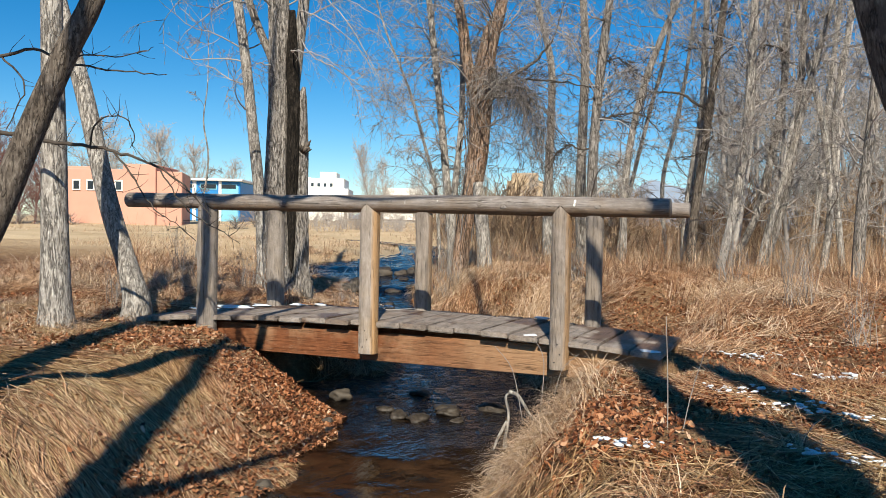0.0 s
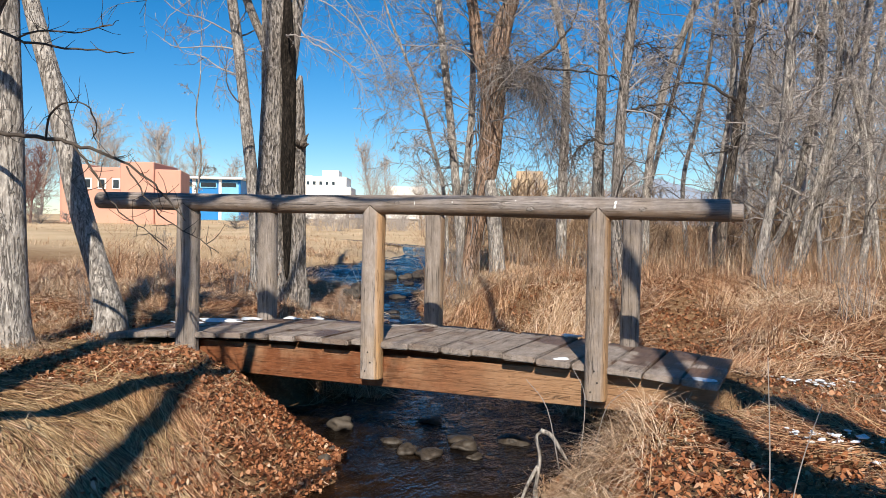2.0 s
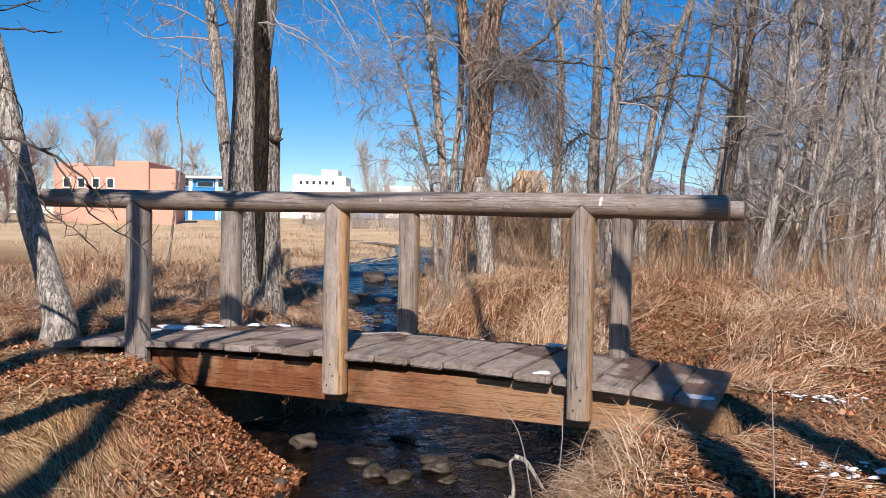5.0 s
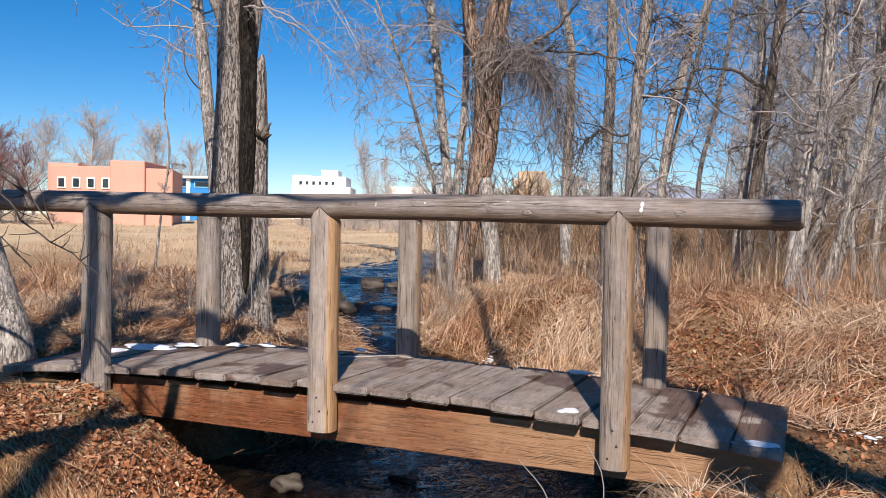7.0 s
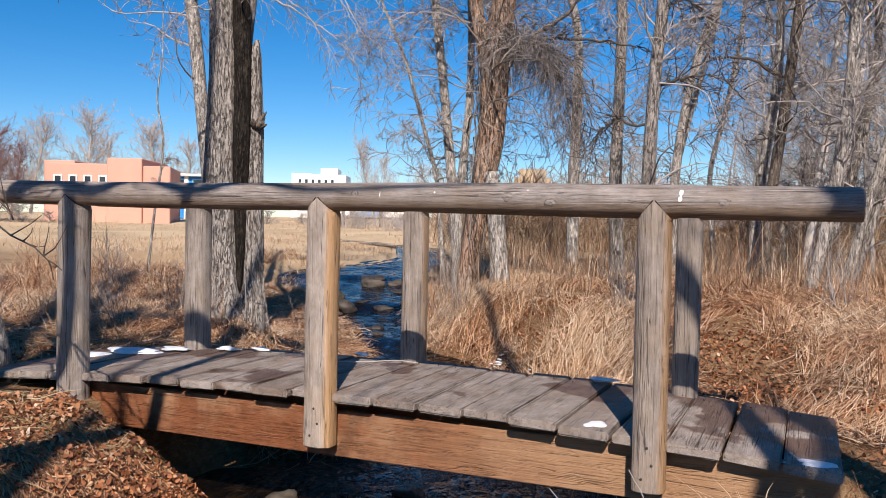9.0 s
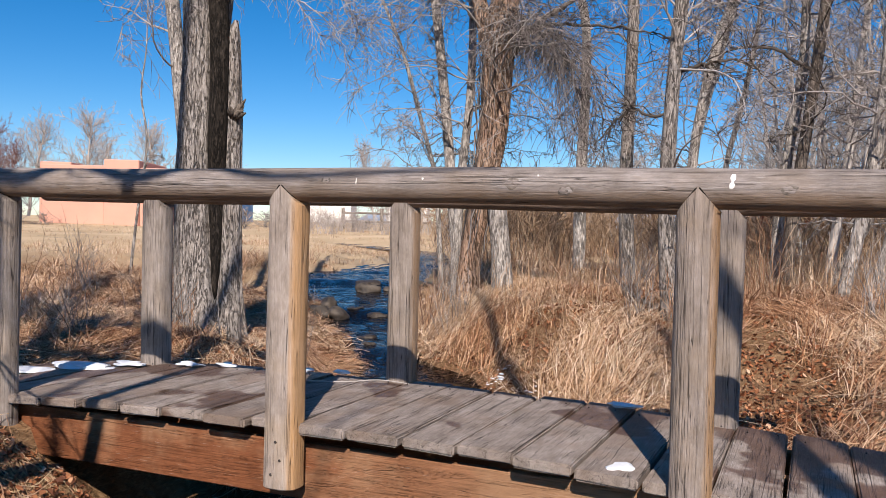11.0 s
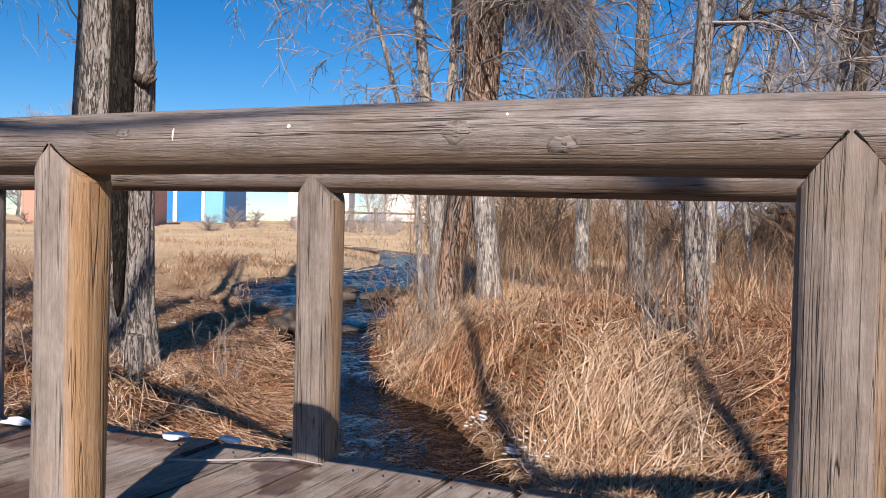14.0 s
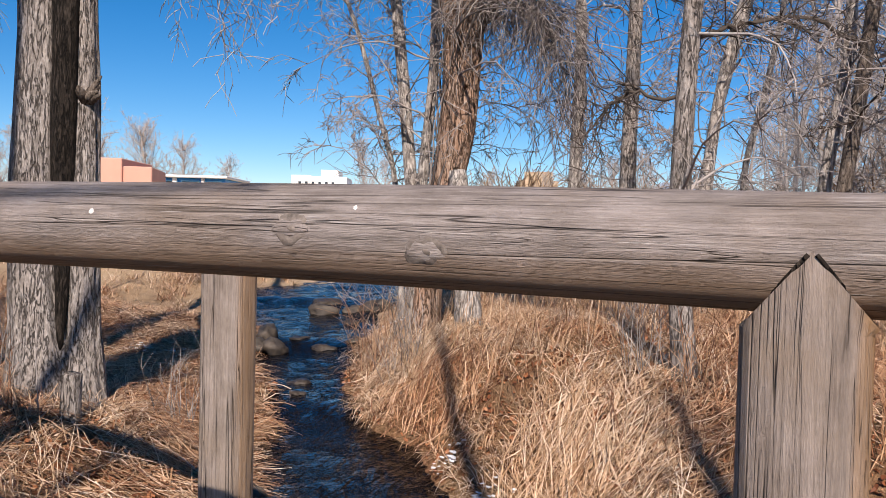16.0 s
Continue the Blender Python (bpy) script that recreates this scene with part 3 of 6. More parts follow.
# ---- trees ----
def unit(v):
    return v / (np.linalg.norm(v) + 1e-9)


THIN = [0.0026]
SEGMENTS = [2, 4, 8]


def grow(geo, start, way, length, radius, level, r, sides=5, kink=0.16, lift=0.10, twigs=6, droop=0.0):
    """A crooked branch with its twigs, level deep."""
    n = SEGMENTS[min(level, 2)]
    pts, p, d = [start], np.array(start, float), unit(np.array(way, float))
    for i in range(n):
        d = unit(d + r.normal(0, kink, 3) + np.array([0, 0, lift - 1.6 * droop * (i / n)]))
        p = p + d * length / n
        pts.append(p)
    pts = np.array(pts)
    rad = np.maximum(radius * np.linspace(1, 0.2, n + 1), THIN[0] * 0.6)
    tube(geo, pts, rad, sides if level > 1 else 3, cap=False)
    if level <= 0:
        return
    for k in range(twigs):
        s = r.uniform(0.22, 1.0)
        i = min(int(s * n), n - 1)
        base = pts[i] + (pts[i + 1] - pts[i]) * (s * n - i)
        axis = unit(pts[i + 1] - pts[i])
        side = unit(np.cross(axis, r.normal(0, 1, 3)))
        d2 = unit(axis * r.uniform(0.35, 0.9) + side * r.uniform(0.6, 1.0) + np.array([0, 0, 0.15 - droop * 0.6]))
        grow(geo, base, d2, length * r.uniform(0.2, 0.44), max(radius * 0.45, THIN[0]), level - 1, r, sides, kink, lift, max(3, twigs - 2), droop)


def trunk_lump(r, ridge, big=0.0):
    ph = r.random(10) * 6.28
    return lambda a, s: 1 + ridge * (big * (np.sin(13 * a + ph[6] + 1.6 * np.sin(2.1 * s + ph[7])) * 0.55 + 0.4 * np.sin(19 * a + ph[8] + 1.2 * np.sin(3.7 * s + ph[9])) + 0.35 * np.sin(9 * s + 3 * a)) + 0.8 * np.sin(2 * a + ph[0] + 0.6 * s) + np.sin(7 * a + ph[1] + 1.3 * np.sin(1.7 * s + ph[2])) * 0.7 + 0.6 * np.sin(11 * a + ph[3] + 1.1 * np.sin(2.9 * s)) + 0.5 * np.sin(3.3 * s + ph[4]) + 0.5 * np.sin(4 * a + 5 * s + ph[5]))


def extended(pts, extra):
    """The path carried on upwards, thinning out."""
    p, q = np.array(pts[-1]), np.array(pts[-2])
    d = unit(p[:3] - q[:3])
    out = list(pts)
    steps = max(1, int(extra / 0.8))
    for k in range(1, steps + 1):
        f = k / steps
        c = p[:3] + (d * 0.8 + np.array([0, 0, 0.25])) * extra * f
        out.append((*c, max(0.008, p[3] * (1 - 0.85 * f))))
    return out


def bare_tree(name, label, stems, mat, twig_mat, seed, extra=2.5, branches=30, low=1.2, reach=1.2, ridge=0.03, level=2, droop=0.0, sides=18, twigs=6, thick=0.012, slim=1.0):
    r = np.random.default_rng(seed)
    base = stems[0][0]
    THIN[0] = 0.0021 + 0.00018 * max(0.0, base[1] + 4)
    root = thing(name, label, "tree", base[:3])
    twig = Geo()
    for si, stem in enumerate(stems):
        full = extended(stem, extra) if stem[-1][2] > 2.3 else list(stem)
        if si == 0:
            b = full[0]
            full = [(b[0], b[1], b[2] - 0.25, b[3] * 1.3)] + full
        arr = np.array(full)
        pts, rad = smooth_path(arr[:, :3], arr[:, 3] * slim, 10 if sides > 40 else 5)
        g = Geo()
        tube(g, pts, rad, sides if si == 0 else 12, trunk_lump(r, ridge, 1.0 if sides > 40 else 0.0))
        part_mesh("trunk" if si == 0 else "limb", g.mesh("trunk", mat), root)
        zs = pts[:, 2]
        cand = np.where(zs > low)[0]
        if len(cand) < 3:
            continue
        for k in range(branches if si == 0 else branches // 2):
            i = r.choice(cand)
            az = r.uniform(0, 6.283)
            d = np.array([math.cos(az), math.sin(az), r.uniform(-0.1, 0.9)])
            ln = reach * r.uniform(0.35, 1.1)
            grow(twig, pts[i], d, ln, max(0.004, min(thick, rad[i] * 0.4)), level, r, 5, 0.17, 0.10, twigs, droop)
    if twig.v:
        part_mesh("twig_growth", twig.mesh("twig_growth", twig_mat), root, "thin leafless twigs", "stuff")
    return root


PALE = "leafless tree with pale grey bark in dry grass"
STEM_L = [(-2.37, -0.82, -0.06, 0.144), (-2.38, -0.82, 0.17, 0.119), (-2.4, -0.82, 1.03, 0.1), (-2.42, -0.82, 1.85, 0.09), (-2.44, -0.82, 2.52, 0.085), (-2.46, -0.82, 3.42, 0.075)]
bare_tree("tree", "leafless tree with rough pale grey bark beside the bridge", [STEM_L], MAT_BARK_PALE, MAT_TWIG, 1, 3, 14, 2.6, 1.4)
STEM_L2 = [(-2.62, 0.37, 0.03, 0.129), (-2.75, 0.37, 0.39, 0.097), (-2.98, 0.37, 0.98, 0.087), (-3.25, 0.37, 1.9, 0.083), (-3.41, 0.37, 2.34, 0.078), (-3.6, 0.37, 2.9, 0.067), (-3.79, 0.37, 3.57, 0.055)]
bare_tree("tree", "leaning leafless tree with scarred pale grey bark", [STEM_L2], MAT_BARK_PALE, MAT_TWIG, 2, 3, 10, 2.4, 1.2)
STEM_T1 = [(-3.88, 4.3, 0.0, 0.10), (-3.88, 4.3, 0.31, 0.089), (-3.96, 4.3, 1.19, 0.082), (-4.09, 4.3, 2.14, 0.074), (-4.21, 4.3, 3.02, 0.07), (-4.37, 4.3, 3.91, 0.062), (-4.52, 4.3, 4.71, 0.046)]
bare_tree("tree", "slender leafless tree with grey bark", [STEM_T1], MAT_BARK_PALE, MAT_TWIG, 3, 3, 18, 2.2, 1.3, droop=0.1)


def main_tree():
    stem = [(-2.64, 2.88, -0.12, 0.25), (-2.68, 2.9, 0.25, 0.205), (-2.73, 2.9, 0.73, 0.178), (-2.73, 2.9, 1.41, 0.16), (-2.71, 2.9, 2.43, 0.146), (-2.72, 2.9, 3.04, 0.139), (-2.76, 2.9, 3.44, 0.126), (-2.84, 2.9, 4.46, 0.105)]
    fork = [(-2.62, 3.0, 2.34, 0.085), (-2.52, 3.0, 2.98, 0.069), (-2.46, 3.0, 3.44, 0.062), (-2.42, 3.0, 4.24, 0.048)]
    left = [(-2.76, 2.9, 2.55, 0.055), (-2.86, 2.9, 2.78, 0.05), (-3.0, 2.9, 3.05, 0.049), (-3.19, 2.9, 3.48, 0.046), (-3.36, 2.9, 4.04, 0.036)]
    tree = bare_tree("tree", "thick furrowed cottonwood trunk with a dead split snag", [stem, fork, left], MAT_BARK, MAT_TWIG, 4, 3.5, 16, 3.0, 1.7, 0.04, sides=80, droop=0.25)
    r = np.random.default_rng(77)
    g = Geo()
    arr = np.array([(-2.40, 2.93, -0.25, 0.15), (-2.43, 2.95, 0.25, 0.10), (-2.445, 2.96, 0.6, 0.10), (-2.455, 2.96, 1.41, 0.09), (-2.46, 2.96, 2.0, 0.08), (-2.45, 2.96, 2.25, 0.065), (-2.42, 2.96, 2.40, 0.018)])
    pts, rad = smooth_path(arr[:, :3], arr[:, 3], 6)
    tube(g, pts, rad, 60, trunk_lump(r, 0.05, 1.0))
    part_mesh("snag", g.mesh("snag", MAT_BARK), tree, "dead broken stem with loose bark")
    # solid stem in the cleft, black to stand in for the shade inside
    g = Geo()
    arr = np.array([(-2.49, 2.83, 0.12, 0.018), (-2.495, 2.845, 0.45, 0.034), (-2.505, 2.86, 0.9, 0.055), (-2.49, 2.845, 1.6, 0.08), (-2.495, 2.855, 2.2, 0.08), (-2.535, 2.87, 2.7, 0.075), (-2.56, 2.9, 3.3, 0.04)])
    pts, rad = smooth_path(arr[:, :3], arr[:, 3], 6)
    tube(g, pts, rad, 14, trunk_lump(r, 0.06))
    part_mesh("cleft", g.mesh("cleft", MAT_HOLLOW_DARK), tree, "black charred cleft between the stems, its hollow shade put in as colour")
    g = Geo()
    for k in range(6):
        d = unit(np.array([0.9, -0.2, 0.45]) + r.normal(0, 0.3, 3))
        p0 = np.array([-2.41, 2.92, 1.62])
        tube(g, [p0, p0 + d * 0.09, p0 + d * r.uniform(0.12, 0.19)], [0.04, 0.026, 0.005], 6)
    part_mesh("branch_stub", g.mesh("branch_stub", MAT_BARK_DARK), tree, "splintered branch stub")
    return tree


main_tree()

C1A = [(-1.41, 5.6, 0.0, 0.138), (-1.38, 5.6, 0.52, 0.122), (-1.27, 5.6, 1.17, 0.138), (-1.17, 5.6, 1.74, 0.165), (-1.14, 5.6, 2.37, 0.175), (-1.09, 5.6, 3.01, 0.17), (-1.0, 5.6, 3.48, 0.14), (-0.88, 5.6, 3.8, 0.096), (-0.73, 5.6, 4.64, 0.064)]
C1B = [(-0.98, 5.5, -0.1, 0.125), (-1.01, 5.5, 0.46, 0.104), (-1.07, 5.5, 1.01, 0.09), (-1.14, 5.54, 1.38, 0.07)]
C1L = [(-1.19, 5.6, 2.46, 0.105), (-1.35, 5.6, 3.1, 0.089), (-1.43, 5.6, 3.59, 0.081), (-1.51, 5.6, 3.99, 0.073), (-1.57, 5.6, 4.64, 0.057)]
vine_tree = bare_tree("tree", "shaggy reddish bark tree hung with a tangle of vines", [C1A, C1L], MAT_BARK_RED, MAT_TWIG, 6, 3, 60, 2.0, 1.5, 0.05, droop=0.25, sides=24, slim=0.86)
stemb = np.array(C1B)
pb, rb = smooth_path(stemb[:, :3], stemb[:, 3], 5)
gb = Geo()
tube(gb, pb, rb, 16, trunk_lump(np.random.default_rng(61), 0.04))
part_mesh("trunk", gb.mesh("trunk", MAT_BARK_PALE), vine_tree, "pale second stem")


def vines():
    r = np.random.default_rng(9)
    g = Geo()

    def strand(p, d, ln, n, kink, sag, r0):
        pts = [p]
        for i in range(n):
            d = unit(d + r.normal(0, kink, 3) + np.array([0, 0, -sag]))
            p = p + d * ln / n
            pts.append(p)
        tube(g, np.array(pts), np.linspace(r0, 0.0018, n + 1), 3, cap=False)
        return np.array(pts)

    # matted mane round the upper trunk
    for k in range(170):
        s = r.random()
        a = r.uniform(0, 6.283)
        p = np.array([-1.12 + 0.16 * s + 0.17 * math.cos(a), 5.58 + 0.17 * math.sin(a), 2.0 + 1.7 * s])
        strand(p, unit(np.array([0.5 * math.cos(a), 0.5 * math.sin(a), r.uniform(-0.4, 0.5)])), r.uniform(0.15, 0.5), 7, 0.34, 0.2, r.uniform(0.003, 0.006))
    # a mass of stems that arches out from the trunk and hangs as a curtain
    arch, _ = smooth_path([(-1.05, 5.5, 2.86), (-0.86, 5.45, 2.84), (-0.65, 5.42, 2.76), (-0.48, 5.4, 2.62), (-0.32, 5.4, 2.38), (-0.19, 5.42, 2.07), (-0.14, 5.45, 1.70)], [1] * 7, 5)
    for k in range(560):
        i = min(len(arch) - 2, int(r.beta(1.1, 1.5) * len(arch)))
        p = arch[i] + r.normal(0, 0.08, 3) * np.array([1, 1.5, 1])
        d = unit(arch[i + 1] - arch[i] + r.normal(0, 0.035, 3))
        pts = strand(p, unit(d + r.normal(0, 0.4, 3)), r.uniform(0.25, 1.15), 11, 0.33, 0.2, r.uniform(0.003, 0.006))
        if k % 2:
            for q in range(2):
                j = r.integers(3, 11)
                strand(pts[j], unit(r.normal(0, 1, 3)), r.uniform(0.06, 0.25), 3, 0.2, 0.2, 0.0025)
    # shaggy stems climbing the bole
    for k in range(36):
        a = r.uniform(0, 6.28)
        z0 = r.uniform(0.5, 2.4)
        x0 = np.interp(z0, [0, 1.2, 2.4], [-1.38, -1.27, -1.14])
        R = 0.135
        pts = [(x0 + R * math.cos(a + 0.25 * i) + r.normal(0, 0.012), 5.6 + R * math.sin(a + 0.25 * i) + r.normal(0, 0.012), z0 + 0.16 * i) for i in range(7)]
        tube(g, np.array(pts), np.full(7, r.uniform(0.004, 0.009)), 4, cap=False)
    part_mesh("vine_tangle", g.mesh("vine_tangle", MAT_VINE), vine_tree, "hanging tangle of dry vine stems", "stuff")


vines()

STEMS = [
    ([(-1.80, 6.4, 0.05, 0.075), (-1.85, 6.4, 0.33, 0.07), (-1.97, 6.4, 1.46, 0.066), (-2.09, 6.4, 2.5, 0.061), (-2.22, 6.4, 3.46, 0.057), (-2.32, 6.4, 4.25, 0.053), (-2.41, 6.4, 5.04, 0.04)], 0, 0.0),
    ([(-1.22, 9.5, 0.1, 0.11), (-1.22, 9.5, 0.27, 0.105), (-1.23, 9.5, 1.51, 0.094), (-1.2, 9.5, 2.86, 0.079), (-1.23, 9.5, 3.78, 0.073), (-1.47, 9.5, 4.72, 0.063), (-1.59, 9.5, 5.46, 0.047)], 0, 0.15),
    ([(-0.33, 8.5, 0.1, 0.12), (-0.33, 8.5, 0.28, 0.116), (-0.38, 8.5, 1.47, 0.097), (-0.36, 8.5, 2.71, 0.082), (-0.35, 8.5, 3.66, 0.078), (-0.41, 8.5, 4.61, 0.068), (-0.48, 8.5, 5.55, 0.049)], 1, 0.1),
    ([(0.87, 4.2, 0.1, 0.085), (0.82, 4.2, 0.67, 0.068), (0.81, 4.2, 1.27, 0.065), (0.84, 4.2, 2.08, 0.061), (0.9, 4.2, 2.81, 0.058), (0.97, 4.2, 3.46, 0.051), (1.04, 4.2, 4.05, 0.037)], 1, 0.2),
    ([(0.54, 7.5, 0.1, 0.065), (0.56, 7.5, 0.38, 0.063), (0.56, 7.5, 1.34, 0.063), (0.65, 7.5, 2.21, 0.058), (0.82, 7.5, 2.98, 0.058), (1.05, 7.5, 3.65, 0.053), (1.29, 7.5, 4.23, 0.044), (1.44, 7.5, 4.72, 0.031)], 0, 0.1),
    ([(1.52, 7.3, 0.15, 0.075), (1.52, 7.3, 0.83, 0.07), (1.6, 7.3, 1.67, 0.061), (1.71, 7.3, 2.5, 0.057), (1.73, 7.3, 3.33, 0.052), (1.74, 7.3, 4.15, 0.044), (1.77, 7.3, 4.8, 0.035)], 0, 0.1),
    ([(1.64, 7.0, 0.15, 0.075), (1.67, 7.0, 0.92, 0.068), (1.81, 7.0, 2.14, 0.064), (1.92, 7.0, 3.18, 0.06), (2.01, 7.0, 4.05, 0.055), (2.08, 7.0, 4.76, 0.042)], 2, 0.1),
    ([(2.12, 5.9, 0.1, 0.066), (2.25, 5.9, 0.77, 0.062), (2.38, 5.9, 1.58, 0.07), (2.45, 5.9, 2.31, 0.07), (2.47, 5.9, 3.03, 0.066), (2.49, 5.9, 3.75, 0.058), (2.52, 5.9, 4.4, 0.043)], 0, 0.1),
    ([(2.5, 7.9, 0.15, 0.066), (2.58, 7.9, 0.43, 0.063), (2.69, 7.9, 0.94, 0.063), (2.9, 7.9, 1.78, 0.059), (3.07, 7.9, 2.53, 0.054), (3.24, 7.9, 3.27, 0.05), (3.41, 7.9, 4.0, 0.041), (3.54, 7.9, 4.64, 0.032)], 0, 0.1),
    ([(2.08, 8.3, 0.15, 0.07), (2.15, 8.3, 0.36, 0.065), (2.46, 8.3, 1.03, 0.065), (2.69, 8.3, 2.16, 0.07), (2.8, 8.3, 3.02, 0.065), (2.81, 8.3, 3.79, 0.06), (2.85, 8.3, 4.64, 0.047)], 1, 0.1),
    ([(2.58, 8.0, 0.15, 0.068), (2.67, 8.0, 0.47, 0.064), (2.84, 8.0, 1.11, 0.059), (2.97, 8.0, 1.88, 0.055), (3.04, 8.0, 2.96, 0.05), (3.06, 8.0, 4.21, 0.041)], 1, 0.1),
    ([(3.79, 6.2, 0.05, 0.095), (3.8, 6.2, 0.22, 0.088), (3.82, 6.2, 1.01, 0.08), (3.87, 6.2, 1.73, 0.072), (3.93, 6.2, 2.65, 0.064), (3.98, 6.2, 3.71, 0.052)], 1, 0.1),
    ([(3.42, 8.5, 0.1, 0.065), (3.51, 8.5, 1.26, 0.057), (3.36, 8.5, 2.43, 0.052), (3.12, 8.5, 3.38, 0.048), (2.95, 8.5, 4.17, 0.039)], 0, 0.1),
    ([(0.72, 11.0, 0.15, 0.05), (0.6, 11.0, 1.59, 0.045), (0.81, 11.0, 2.66, 0.045), (0.99, 11.0, 3.72, 0.039), (1.11, 11.0, 4.88, 0.033)], 0, 0.1),
    ([(-0.02, 10.0, 0.15, 0.045), (0.08, 10.0, 1.02, 0.042), (0.49, 10.0, 2.87, 0.042), (0.76, 10.0, 3.97, 0.037), (0.84, 10.0, 4.87, 0.032)], 0, 0.1),
    ([(3.26, 12.0, 0.15, 0.075), (3.41, 12.0, 1.96, 0.064), (3.51, 12.0, 3.56, 0.058), (3.65, 12.0, 5.13, 0.047)], 0, 0.1),
    ([(3.75, 10.0, 0.15, 0.066), (3.61, 10.0, 1.55, 0.057), (3.56, 10.0, 2.78, 0.052), (3.71, 10.0, 4.08, 0.042)], 0, 0.1),
    ([(-7.18, 7.0, 0.05, 0.024), (-7.07, 7.0, 0.9, 0.022), (-6.92, 7.0, 1.87, 0.019), (-7.04, 7.0, 2.57, 0.015), (-6.96, 7.0, 3.19, 0.011), (-6.95, 7.0, 3.71, 0.008)], 0, 0.0),
    ([(-2.26, 6.9, 0.0, 0.036), (-2.28, 6.9, 0.36, 0.034), (-2.37, 6.9, 1.35, 0.031), (-2.57, 6.9, 2.04, 0.028), (-2.87, 6.9, 2.97, 0.025), (-3.3, 6.9, 3.92, 0.018)], 0, 0.22),
    ([(-1.80, 6.2, 0.0, 0.062), (-1.79, 6.2, 0.54, 0.058), (-1.75, 6.2, 1.32, 0.054), (-1.67, 6.2, 2.23, 0.05), (-1.66, 6.2, 3.07, 0.045), (-1.7, 6.2, 3.7, 0.04)], 0, 0.2),
]
TONES = ((MAT_BARK_PALE, MAT_TWIG, PALE), (MAT_BARK, MAT_TWIG, "leafless tree with furrowed grey-brown bark in dry grass"), (MAT_BARK_DARK, MAT_TWIG_DARK, "dark slender leafless tree in dry grass"))
stem_trees = []
for k, (stem, tone, droop) in enumerate(STEMS):
    mat, tmat, lab = TONES[tone]
    sap = k == 17
    stem_tree = bare_tree("sapling" if sap else "tree", "thin leafless sapling in the meadow" if sap else lab, [stem], mat, tmat, 20 + k, 0.6 if sap else 3.0, 9 if sap else 46 if k in (0, 1, 18, 19) else 32, 1.0, 0.7 if sap else 1.35, 0.025, 2, droop + (0.2 if k in (0, 1, 18, 19) else 0.12), 14, 9, 0.010, 0.9)
    stem_trees.append(stem_tree)


